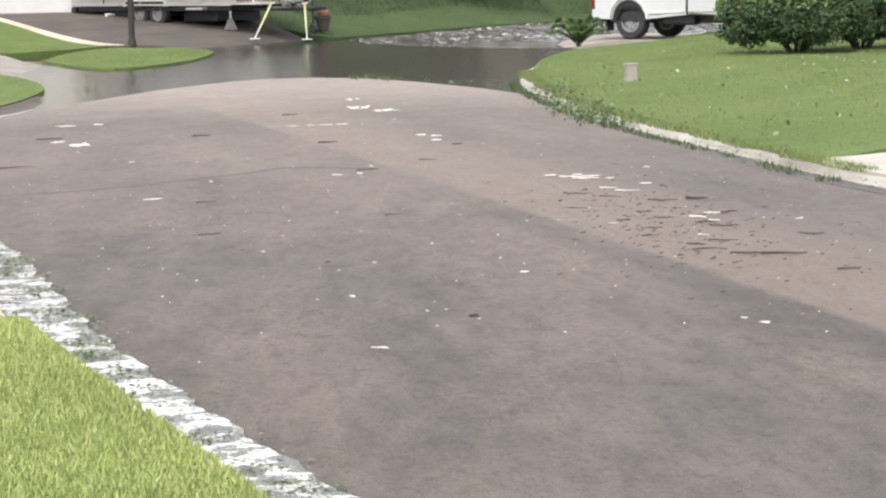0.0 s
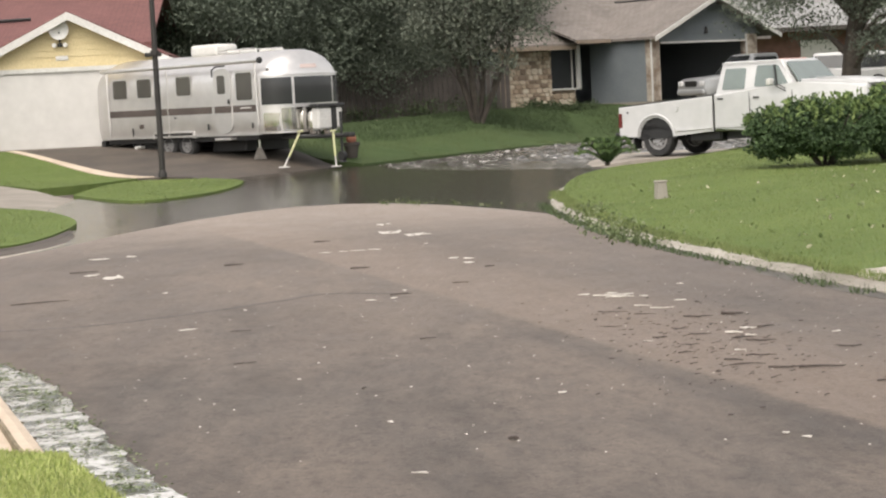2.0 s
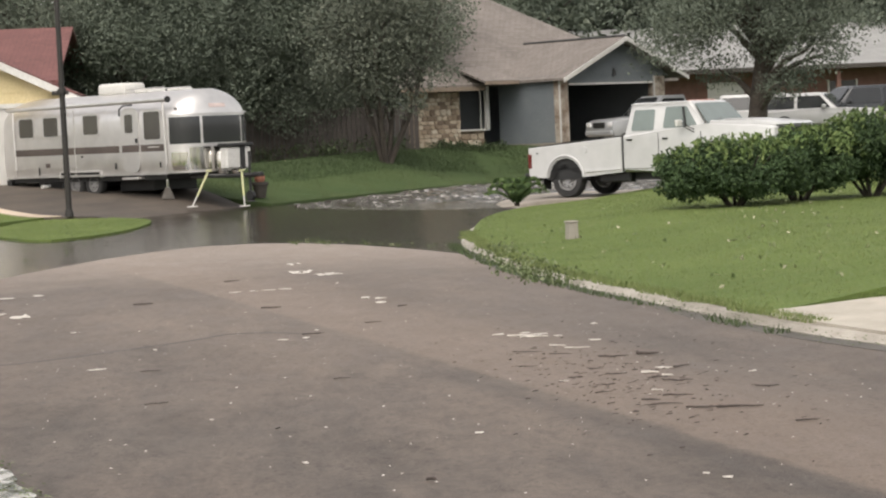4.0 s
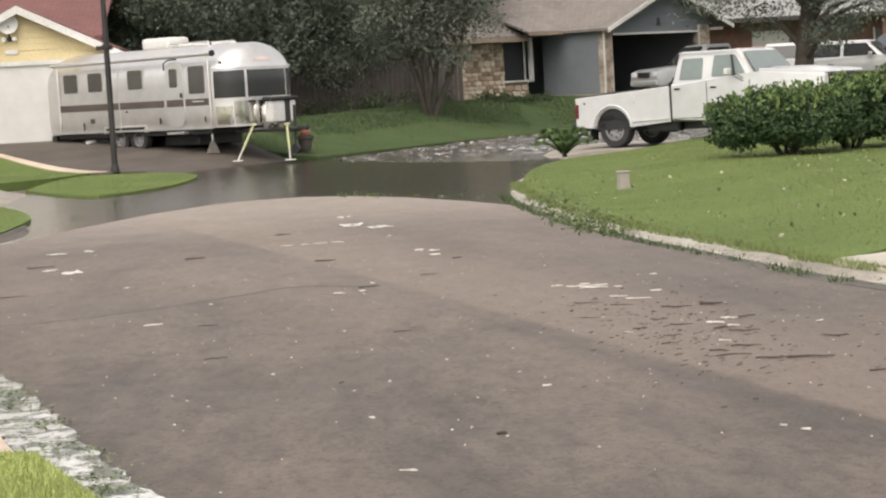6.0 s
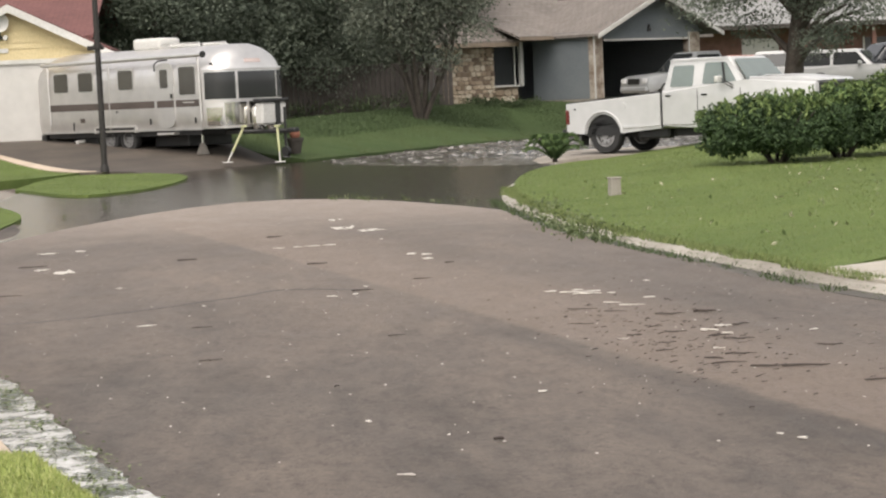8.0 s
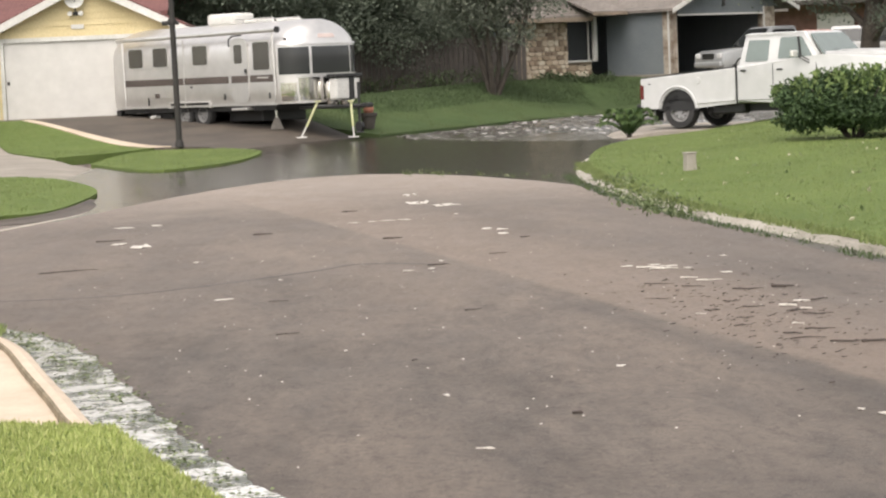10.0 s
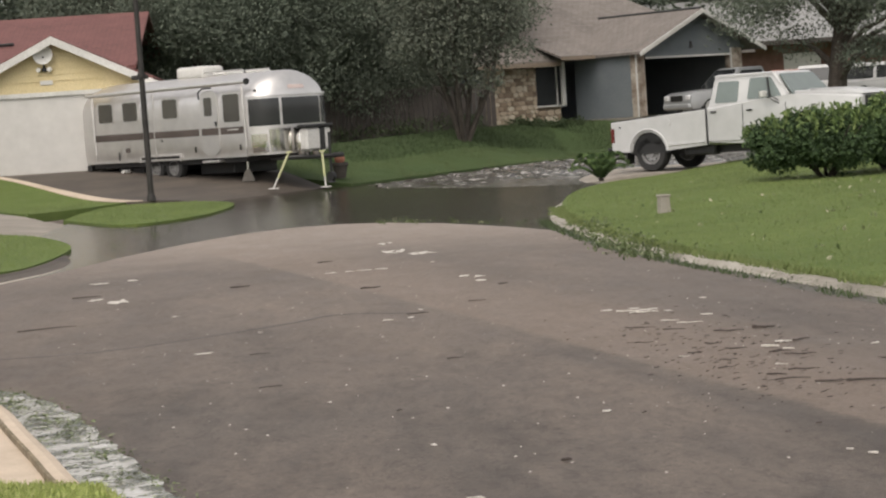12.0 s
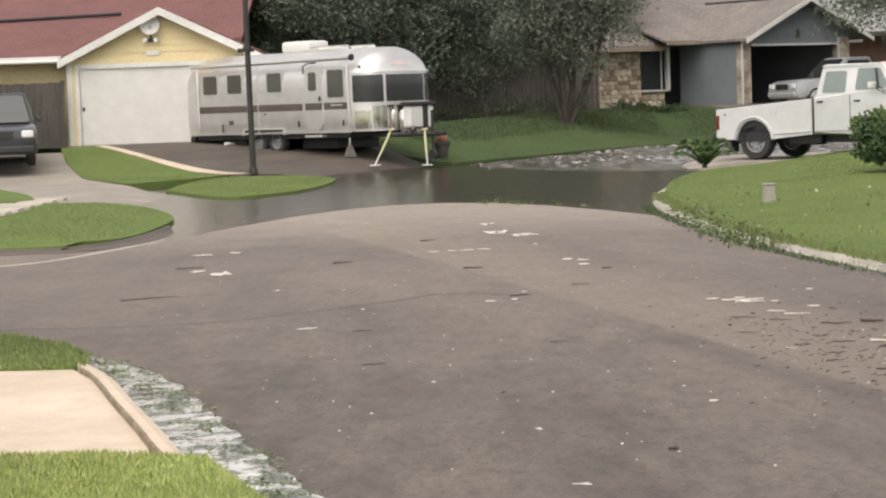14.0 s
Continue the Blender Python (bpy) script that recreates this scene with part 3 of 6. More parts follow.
# garage front with its opening
bm = bmesh.new()
for x0, x1, z0, z1 in ((-2.55, -2.28, 0, 2.14), (2.18, 2.55, 0, 2.14), (-2.55, 2.55, 2.14, WALL_H)):
    box(x0, x1, 0, 0.2, z0, z1, bm=bm)
part("wall", bm, YELLOW_WALL, house)
part("side_wall", box(2.35, 2.55, 0.2, 8, 0, WALL_H), YELLOW_WALL, house)
bm = prism([(-2.55, WALL_H), (2.55, WALL_H), (0.05, 3.58)], "y", 0.03, 0.2)
part("gable", bm, YELLOW_WALL, house)
for k in range(6):
    z = WALL_H + 0.12 + 0.17 * k
    w = 2.5 * (1 - (z - WALL_H) / 1.18)
    part("siding_board", prism([(0.012, z), (0.03, z), (0.03, z + 0.16), (0.024, z + 0.16)], "x", -w, w), YELLOW_WALL, house)
part("main_wall", box(-16, -2.55, 0.6, 0.8, 0, WALL_H - 0.02), YELLOW_WALL, house)
part("corner_board", box(-2.6, -2.46, -0.025, 0.0, 0, WALL_H), TRIM_WHITE, house)
bm = bmesh.new()
for x0, x1, z0, z1 in ((-2.36, -2.26, 0, 2.12), (2.16, 2.26, 0, 2.12), (-2.36, 2.26, 2.12, 2.24)):
    box(x0, x1, -0.035, 0.02, z0, z1, bm=bm)
part("door_frame", bm, TRIM_WHITE, house)
door = part("garage_door", box(-2.26, 2.16, 0.06, 0.1, 0, 2.12), WHITE_PAINT, house, "white sectional garage door")
for k in range(4):
    part("door_section", box(-2.255, 2.155, 0.035, 0.06, 0.001 + 0.53 * k, 0.529 + 0.53 * k, 0.002), WHITE_PAINT, door)
part("door_handle", box(-2.2, -2.14, 0.0, 0.05, 0.95, 1.05, 0.01), BLACK, door)


def roof_plane(pts, thick, material, name, parent):
    bm = bmesh.new()
    up = [bm.verts.new(p) for p in pts]
    dn = [bm.verts.new((p[0], p[1], p[2] - thick)) for p in pts]
    n = len(pts)
    bm.faces.new(up)
    bm.faces.new(dn[::-1])
    for i in range(n):
        bm.faces.new((up[i], dn[i], dn[(i + 1) % n], up[(i + 1) % n]))
    return part(name, bm, material, parent)


AP, EV = 3.78, 2.47
roof_plane([(-2.72, -0.3, EV), (0.05, -0.3, AP), (0.05, 7, AP), (-2.72, 7, EV)], 0.1, RED_SHINGLE, "roof", house)
roof_plane([(0.05, -0.3, AP), (2.78, -0.3, EV), (2.78, 7, EV), (0.05, 7, AP)], 0.1, RED_SHINGLE, "roof", house)
roof_plane([(-18, -0.1, 2.5), (-2.6, -0.1, 2.5), (2.2, 1.6, 2.9), (2.2, 9.0, 4.78), (-18, 9.0, 4.78)], 0.1, RED_SHINGLE, "main_roof", house)
roof_plane([(-18, 9.0, 4.78), (2.2, 9.0, 4.78), (2.2, 18, 2.5), (-18, 18, 2.5)], 0.1, RED_SHINGLE, "main_roof", house)
# short dark line across the main roof slope
part("roof_ridge_strip", tube([(-5.2, 4.5, 3.72), (-1.6, 4.9, 3.83)], 0.05, 6), BLACK, house)
for s, x0, x1 in ((-1, -2.80, 0.05), (1, 2.86, 0.05)):
    bm = bmesh.new()
    a = [(x0, EV - 0.1), (x1, AP - 0.02), (x1, AP - 0.24), (x0, EV - 0.32)]
    prism(a, "y", -0.36, -0.3, bm=bm)
    part("fascia", bm, TRIM_WHITE, house)
part("fascia", box(-18, -2.72, -0.18, -0.12, 2.33, 2.5), TRIM_WHITE, house)
part("gutter", tube([(-18, -0.2, 2.36), (-2.8, -0.2, 2.36)], 0.05, 8), TRIM_WHITE, house)
part("eave_return", box(2.45, 2.9, -0.34, 0.1, EV - 0.33, EV - 0.1, 0.02), TRIM_WHITE, house)
part("floor_slab", box(-2.6, 2.6, -0.15, 8, -0.6, -0.005), CONCRETE, house)
part("number_bar", box(-0.36, -0.02, -0.02, 0.01, 2.44, 2.56), TRIM_WHITE, house)
part("back_wall", box(-16, 2.5, 17.4, 17.6, 0, WALL_H), YELLOW_WALL, house)

dish = thing("wall_dish", pose(YX - 0.22, YY - 0.12, YZ + 3.28), "round pale dish on a short bracket under the gable", "dish")
part("bowl", lathe([(0.0, 0.0), (0.12, -0.012), (0.22, -0.05), (0.27, -0.1), (0.275, -0.1), (0.225, -0.035), (0.12, 0.012), (0.0, 0.02)], 24, "y"), TRIM_WHITE, dish, smooth=True)
part("bracket", tube([(0, 0.0, -0.05), (0, 0.06, -0.32), (0, 0.14, -0.36)], 0.025, 8), BLACK, dish)
lamp = thing("wall_lamp", pose(YX - 0.22, YY - 0.02, YZ + 2.86), "twin floodlight fixed to the yellow gable wall", "lamp")
part("box", box(-0.07, 0.07, -0.04, 0.0, -0.05, 0.05, 0.01), BLACK, lamp)
for s in (-1, 1):
    part("lamp_head", lathe([(0.0, -0.12), (0.06, -0.12), (0.07, -0.02), (0.03, 0.0), (0.0, 0.0)], 12, "y", pose(s * 0.15, -0.03, 0)), TRIM_WHITE, lamp, smooth=True)

fence = thing("wooden_fence", pose(-9.45, 63.2, 0.72), "tall dark-stained board fence beside the yellow garage", "fence")
for k in range(34):
    part("board", box(-0.15 * k - 0.14, -0.15 * k, -0.01 * (k % 2), 0.02, 0, 1.8 + 0.012 * ((k * 7) % 3)), DARK_WOOD, fence)
for k in range(3):
    part("post", box(-0.06 - 2.4 * k, 0.04 - 2.4 * k, -0.1, -0.012, 0, 1.86), DARK_WOOD, fence)

back_fence = thing("wooden_fence", pose(-3.0, 79.5, 0.8), "long dark weathered board fence under the trees", "fence")
for k in range(58):
    part("board", box(0.17 * k, 0.17 * k + 0.155, -0.012 * (k % 2), 0.02, 0, 1.85 + 0.02 * ((k * 5) % 4)), DARK_WOOD, back_fence)

# ---------------------------------------------------------------- the grey house with the stone front
GZ = 1.12
grey = thing("house", pose(12.3, 82.0, GZ, 0, 0, 36), "single-storey grey house with tan stone front and an open garage", "house")
H = 2.36


def wall_part(name, x0, x1, y0, y1, z0, z1, material):
    return part(name, box(x0, x1, y0, y1, z0, z1), material, grey)


wall_part("garage_header", 0.45, 4.95, 0.0, 0.2, 2.12, H, GREY_WALL)
part("gable", prism([(-0.05, H), (5.85, H), (3.1, 3.72)], "y", 0.02, 0.2), GREY_WALL, grey)
for k in range(7):
    z = H + 0.1 + 0.17 * k
    w0, w1 = 3.1 * (z - H) / 1.36, 2.75 * (z - H) / 1.36
    part("siding_board", prism([(0.004, z), (0.02, z), (0.02, z + 0.16), (0.014, z + 0.16)], "x", -0.05 + w0 + 0.1, 5.85 - w1 - 0.1), GREY_WALL, grey)
wall_part("garage_side", -0.02, 0.18, 0.2, 3.3, 0, H + 0.1, GREY_WALL)
wall_part("garage_side", 5.6, 5.8, 0.2, 9.0, 0, H, GREY_WALL)
wall_part("garage_back", 0.18, 5.6, 8.0, 8.2, 0, H, GREY_WALL)
wall_part("garage_floor", -0.1, 5.9, -0.3, 8.2, -0.6, -0.01, CONCRETE)
part("garage_ceiling", box(0.18, 5.6, 0.2, 8.0, H, H + 0.05), GREY_WALL, grey)
wall_part("door_track", 0.45, 4.95, -0.02, 0.0, 2.09, 2.16, TRIM_WHITE)
# columns faced with stone
rng = random.Random(5)


def stones(parent, x0, x1, z0, z1, y, size):
    part("mortar_bed", box(x0, x1, y + 0.001, y + 0.12, z0, z1), MORTAR, parent)
    z = z0
    shared = []
    for k in range(5):
        bm = bmesh.new()
        n = 7
        pts = []
        for i in range(n):
            a = 2 * math.pi * i / n
            r = 0.5 * rng.uniform(0.86, 1.08)
            pts.append((max(-0.5, min(0.5, 1.25 * r * math.cos(a))), max(-0.5, min(0.5, 1.25 * r * math.sin(a)))))
        lo, hi = [bm.verts.new((p[0], 0, p[1])) for p in pts], [bm.verts.new((p[0] * 0.86, -1, p[1] * 0.86)) for p in pts]
        bm.faces.new(hi)
        for i in range(n):
            bm.faces.new((lo[i], lo[(i + 1) % n], hi[(i + 1) % n], hi[i]))
        bmesh.ops.recalc_face_normals(bm, faces=bm.faces)
        me = bpy.data.meshes.new("stone")
        bm.to_mesh(me)
        bm.free()
        me.materials.append(STONE)
        shared.append(me)
    while z < z1 - 0.04:
        h = min(size * rng.uniform(0.6, 1.1), z1 - z)
        x = x0
        while x < x1 - 0.03:
            w = min(size * rng.uniform(0.7, 1.7), x1 - x)
            ob = new("stone", shared[rng.randrange(5)])
            ob.parent = parent
            ob.location = (x + w / 2, y, z + h / 2)
            ob.scale = (w * 0.97, rng.uniform(0.02, 0.05), h * 0.97)
            x += w
        z += h


def stone_mat(nt, p):
    info = nt.nodes.new("ShaderNodeObjectInfo")
    col = ramp(nt, info.outputs["Random"], [(0.0, (0.17, 0.125, 0.095)), (0.3, (0.34, 0.265, 0.195)), (0.65, (0.48, 0.40, 0.31)), (1.0, (0.58, 0.52, 0.43))])
    g = ramp(nt, noise_tex(nt, coords(nt), 12, 4), [(0.3, (0.72, 0.7, 0.66)), (0.7, (1, 1, 1))])
    nt.links.new(mix(nt, 1.0, col, g, "MULTIPLY"), p.inputs["Base Color"])
    p.inputs["Roughness"].default_value = 0.85
    bump(nt, p, noise_tex(nt, coords(nt), 25, 4), 0.4, 0.02)


STONE = mat("tan_stone_pieces", stone_mat)
COLUMN_PAINT = grain("flaking_paint", (0.17, 0.115, 0.08), (0.52, 0.47, 0.40), 0.85, scale=2.6, fine=18, amount=0.35, relief=0.3)
for x0, x1 in ((-0.05, 0.42), (4.97, 5.6)):
    col = part("column", box(x0, x1, 0.0, 0.3, 0, H, 0.015), COLUMN_PAINT, grey, "column in flaking pale paint")
    for k in range(3):
        part("column_board", box(x0 + 0.01 + 0.145 * k, x0 + 0.15 + 0.145 * k, -0.03, -0.002, 0.02, H - 0.02, 0.006), COLUMN_PAINT, col)
    part("corner_trim", box(x0 - 0.03, x0 + 0.008, -0.06, -0.002, 0, H), TRIM_WHITE, col)
# recessed front with the window and stone wall
front = part("front_wall", box(-5.4, -2.0, 3.3, 3.5, -0.2, H), GREY_WALL, grey)
stones(front, -4.62, -2.02, 0.0, H - 0.28, 3.29, 0.22)
part("corner_trim", box(-4.72, -4.62, 3.2, 3.3, -0.2, H - 0.25), TRIM_WHITE, front)
wall_part("porch_wall", -0.9, 0.0, 4.6, 4.8, 0, H, GREY_WALL)
low = part("window_wall", box(-2.0, -0.8, 3.34, 3.5, -0.1, 0.58), MORTAR, grey)
stones(low, -2.0, -0.8, 0.0, 0.56, 3.33, 0.3)
win = part("window", box(-1.96, -0.9, 3.42, 3.45, 0.62, 2.1), GLASS, grey, "tall dark window")
part("window_sill", box(-2.05, -0.6, 3.2, 3.42, 0.56, 0.63, 0.012), TRIM_WHITE, win)
for x in (-2.0, -0.9):
    part("window_frame", box(x, x + 0.05, 3.38, 3.44, 0.62, 2.1), TRIM_WHITE, win)
part("window_frame", box(-1.95, -0.9, 3.38, 3.44, 2.06, 2.12), TRIM_WHITE, win)
part("post", box(-0.82, -0.68, 3.12, 3.26, 0.6, H), TRIM_WHITE, grey)
part("front_door", box(-0.55, 0.0, 4.55, 4.6, 0, 2.05), GREY_WALL, grey)
wall_part("far_wall", -5.4, 9.0, 13.0, 13.2, -0.2, H, GREY_WALL)
# roofs
R = 3.86
roof_plane([(-0.22, -0.45, 2.36), (3.12, -0.45, R), (3.12, 8.3, R), (-0.22, 8.3, 2.36)], 0.1, GREY_SHINGLE, "garage_roof", grey)
roof_plane([(3.12, -0.45, R), (6.42, -0.45, 2.36), (6.42, 8.3, 2.36), (3.12, 8.3, R)], 0.1, GREY_SHINGLE, "garage_roof", grey)
for x0, x1 in ((-0.24, 3.12), (6.44, 3.12)):
    part("fascia", prism([(x0, 2.34), (x1, R - 0.01), (x1, R - 0.17), (x0, 2.18)], "y", -0.5, -0.452), TRIM_WHITE, grey)
part("ridge_cap", tube([(3.12, -0.4, R), (3.12, 5.5, R)], 0.06, 6), BLACK, grey)
roof_plane([(-5.7, 2.7, 2.2), (-0.3, 2.7, 2.32), (9.3, 2.7, 2.32), (4.0, 8.3, 5.95), (-1.2, 8.3, 5.95)], 0.1, GREY_SHINGLE, "main_roof", grey)
roof_plane([(9.3, 13.9, 2.32), (-5.7, 13.9, 2.32), (-1.2, 8.3, 5.95), (4.0, 8.3, 5.95)], 0.1, GREY_SHINGLE, "main_roof", grey)
roof_plane([(9.3, 2.7, 2.32), (9.3, 13.9, 2.32), (4.0, 8.3, 5.95)], 0.1, GREY_SHINGLE, "main_roof", grey)
roof_plane([(-5.7, 13.9, 2.32), (-5.7, 2.7, 2.2), (-1.2, 8.3, 5.95)], 0.1, GREY_SHINGLE, "main_roof", grey)
part("eave_board", box(-5.7, -1.3, 2.62, 2.68, 2.05, 2.2), MORTAR, grey)
part("eave_board", box(-1.9, -0.24, 1.9, 1.96, 2.24, 2.36), MORTAR, grey)
roof_plane([(-1.95, 1.95, 2.38), (-0.2, 1.95, 2.38), (-0.2, 3.6, 2.95), (-1.95, 3.6, 2.95)], 0.08, GREY_SHINGLE, "porch_roof", grey)
lamp = thing("wall_lamp", grey.matrix_world @ pose(2.85, -0.01, 2.52), "small black lamp over the open garage", "lamp")
part("shade", lathe([(0.0, 0.12), (0.05, 0.12), (0.09, -0.1), (0.0, -0.1)], 10), BLACK, lamp)
part("bracket", box(-0.03, 0.03, -0.02, 0.03, 0.08, 0.16), BLACK, lamp)

# ---------------------------------------------------------------- the brick house beyond
brick = thing("house", pose(20.0, 104.0, 0.9, 0, 0, 3), "low red-brick house with a pale roof behind an oak", "house")
part("wall", box(-2, 2.5, 0, 0.3, 0, 3.1), BRICK, brick)
part("wall", box(4.3, 26, 0, 0.3, 0, 3.1), BRICK, brick)
part("wall", box(2.5, 4.3, 0, 0.3, 2.55, 3.1), BRICK, brick)
gd = part("garage_door", box(2.5, 4.3, 0.1, 0.16, 0, 2.55), WHITE_PAINT, brick, "white garage door")
for k in range(4):
    part("door_section", box(2.52, 4.28, 0.07, 0.1, 0.02 + 0.64 * k, 0.62 + 0.64 * k, 0.01), WHITE_PAINT, gd)
for x in (8.4, 11.6):
    w = part("window", box(x, x + 1.3, -0.03, 0.0, 1.0, 2.4), GLASS, brick)
    part("window_frame", box(x - 0.08, x, -0.06, 0.0, 0.95, 2.45), TRIM_WHITE, w)
    part("window_frame", box(x + 1.3, x + 1.38, -0.06, 0.0, 0.95, 2.45), TRIM_WHITE, w)
    part("window_frame", box(x, x + 1.3, -0.06, 0.0, 1.66, 1.73), TRIM_WHITE, w)
for k in range(3):
    part("post", box(5.2 + 3.2 * k, 5.4 + 3.2 * k, -1.2, -1.0, 0, 3.1), BRICK, brick)
roof_plane([(-3, -1.5, 3.15), (27, -1.5, 3.15), (27, 7, 5.5), (-3, 7, 5.5)], 0.12, PALE_ROOF, "roof", brick)
roof_plane([(-3, 7, 5.5), (27, 7, 5.5), (27, 15, 3.15), (-3, 15, 3.15)], 0.12, PALE_ROOF, "roof", brick)
part("fascia", box(-3, 27, -1.56, -1.5, 2.95, 3.15), DARK_WOOD, brick)
part("wall", box(-2, 26, 14, 14.3, 0, 3.1), BRICK, brick)

# ---------------------------------------------------------------- the aluminium travel trailer
trailer = thing("travel_trailer", pose(-1.40, 58.0, -0.03, 0, 0, -48.5), "long polished aluminium travel trailer with a brown stripe, propped on stands", "trailer")
TW, XF, XR = 1.22, -0.03, -6.7


def trailer_w(z):
    """Half width of the shell at a height."""
    if z < 2.35:
        return TW - 0.05 * ease((1.25 - z) / 0.3)
    return TW * math.sqrt(max(0.0, 1 - ((z - 2.35) / 0.78) ** 2.0)) if z < 3.13 else 0.0


def trailer_caps(z):
    k = math.sqrt(max(0.0, 1 - (max(0.0, z - 2.2) / 0.94) ** 2))
    return 0.14 + 0.66 * k, 0.1 + 0.5 * k


def cap_point(z, a, grow=0.0):
    """A point of the front cap: a runs from 0 at the near side to 180 at the far side."""
    w, c = trailer_w(z) + grow, trailer_caps(z)[0] + grow
    ca, sa = math.cos(radians(a)), math.sin(radians(a))
    e = 0.78
    return Vector((XF + c * abs(sa) ** e, TW - w * math.copysign(abs(ca) ** e, ca), z))


def slice_points(z):
    w, (f, r) = trailer_w(z), trailer_caps(z)
    pts = [cap_point(z, a) for a in range(0, 181, 9)]
    for a in range(180, 361, 15):
        ca, sa = math.cos(radians(a)), math.sin(radians(a))
        pts.append(Vector((XR - r * abs(sa) ** 0.65, TW - w * math.copysign(abs(ca) ** 0.65, ca), z)))
    return pts


bm = bmesh.new()
rings = []
for z in [0.97, 1.0, 1.1, 1.25, 1.5, 1.8, 2.1, 2.35] + [2.35 + 0.76 * math.sin(radians(a)) for a in range(10, 91, 10)]:
    rings.append([bm.verts.new(p) for p in slice_points(z)])
for a, b in zip(rings, rings[1:]):
    for k in range(len(a)):
        bm.faces.new((a[k], a[(k + 1) % len(a)], b[(k + 1) % len(a)], b[k]))
bm.faces.new(rings[0])
bm.faces.new(rings[-1])
body = part("body", bm, ALUMINIUM, trailer, "dull polished aluminium shell", smooth=True)


def on_side(name, x0, x1, z0, z1, material, parent, thick=0.012, round_off=0.06, label=""):
    return part(name, panel([(x0, 0, z0), (x1, 0, z0), (x1, 0, z1), (x0, 0, z1)], (0, -1, 0), thick, round_off), material, parent, label)


def on_cap(name, a0, a1, z0, z1, material, parent, grow, label="", steps=8):
    bm = bmesh.new()
    grid = [[bm.verts.new(cap_point(z0 + (z1 - z0) * j / 5, a0 + (a1 - a0) * i / steps, grow)) for i in range(steps + 1)] for j in range(6)]
    back = [[bm.verts.new(cap_point(z0 + (z1 - z0) * j / 5, a0 + (a1 - a0) * i / steps, -0.01)) for i in range(steps + 1)] for j in range(6)]
    for g in (grid, back):
        for j in range(5):
            for i in range(steps):
                bm.faces.new((g[j][i], g[j][i + 1], g[j + 1][i + 1], g[j + 1][i]))
    rim = [(0, i) for i in range(steps + 1)] + [(j, steps) for j in range(1, 6)] + [(5, i) for i in range(steps - 1, -1, -1)] + [(j, 0) for j in range(4, 0, -1)]
    for (j, i), (k, l) in zip(rim, rim[1:] + rim[:1]):
        bm.faces.new((grid[j][i], grid[k][l], back[k][l], back[j][i]))
    return part(name, bm, material, parent, label, smooth=True)


for x0, x1, z0, z1 in ((-6.19, -5.58, 2.06, 2.56), (-5.1, -4.49, 2.06, 2.56), (-3.37, -2.77, 2.06, 2.56), (-0.86, -0.23, 1.86, 2.57)):
    frame_ = on_side("window_frame", x0 - 0.05, x1 + 0.05, z0 - 0.05, z1 + 0.05, ALUMINIUM, body, 0.014, 0.1)
    on_side("window", x0, x1, z0, z1, TRAILER_GLASS, body, 0.024, 0.07)
tdoor = on_side("door", -1.79, -1.08, 1.02, 2.7, ALUMINIUM, body, 0.02, 0.28, "rounded aluminium entrance door")
on_side("door_window", -1.63, -1.32, 2.05, 2.53, TRAILER_GLASS, tdoor, 0.03, 0.06)
part("door_handle", box(-1.2, -1.14, -0.06, -0.02, 1.78, 1.9, 0.01), BLACK, tdoor)
part("door_awning", tube([(-1.82, -0.03, 2.5), (-1.78, -0.06, 2.68), (-1.6, -0.07, 2.76), (-1.25, -0.06, 2.77)], 0.02, 6), BLACK, body)
for x0, x1 in ((-6.42, -4.3), (-4.28, -1.92), (-1.78, -1.1), (-1.04, -0.02)):
    on_side("stripe", x0, x1, 1.55, 1.73, BROWN_STRIPE, body, 0.008 if x0 != -1.78 else 0.026, 0.0, "brown painted stripe")
part("name_bar", box(-0.75, -0.3, -0.012, -0.006, 1.65, 1.675), TRIM_WHITE, body)
for x in (-6.47, -3.8, -0.08):
    part("seam_strip", box(x - 0.02, x + 0.02, -0.012, 0.01, 1.0, 2.74), ALUMINIUM, body)
for k in range(9):
    part("rivet", lathe([(0.0, 0.008), (0.012, 0.004), (0.014, 0.0)], 6, "y", pose(-5.9 + 0.7 * k, -0.004, 1.35)), ALUMINIUM, body)
part("rub_rail", box(XR, 0.02, -0.025, 0.01, 0.95, 1.0), ALUMINIUM, body)
for x, z, w, h in ((-5.0, 1.28, 0.2, 0.12), (-2.1, 1.2, 0.07, 0.16), (-0.28, 1.2, 0.07, 0.14), (-5.4, 1.13, 0.06, 0.22), (-3.5, 1.48, 0.1, 0.05)):
    part("hatch", box(x - w / 2, x + w / 2, -0.012, 0.0, z - h / 2, z + h / 2, 0.006), BROWN_STRIPE if w > 0.15 else BLACK, body)
aw = part("awning_roll", tube([(-6.6, -0.09, 2.82), (0.2, -0.09, 2.86)], 0.06, 12), ALUMINIUM, trailer, "rolled awning in a pale sleeve", smooth=True)
for x in (-6.45, -0.05):
    part("awning_arm", tube([(x, -0.05, 2.8), (x + 0.03, -0.04, 2.0), (x + 0.05, -0.03, 1.2)], 0.022, 6), ALUMINIUM, aw)
part("awning_cap", tube([(0.19, -0.09, 2.86), (0.24, -0.09, 2.86)], 0.085, 10), BLACK, aw)
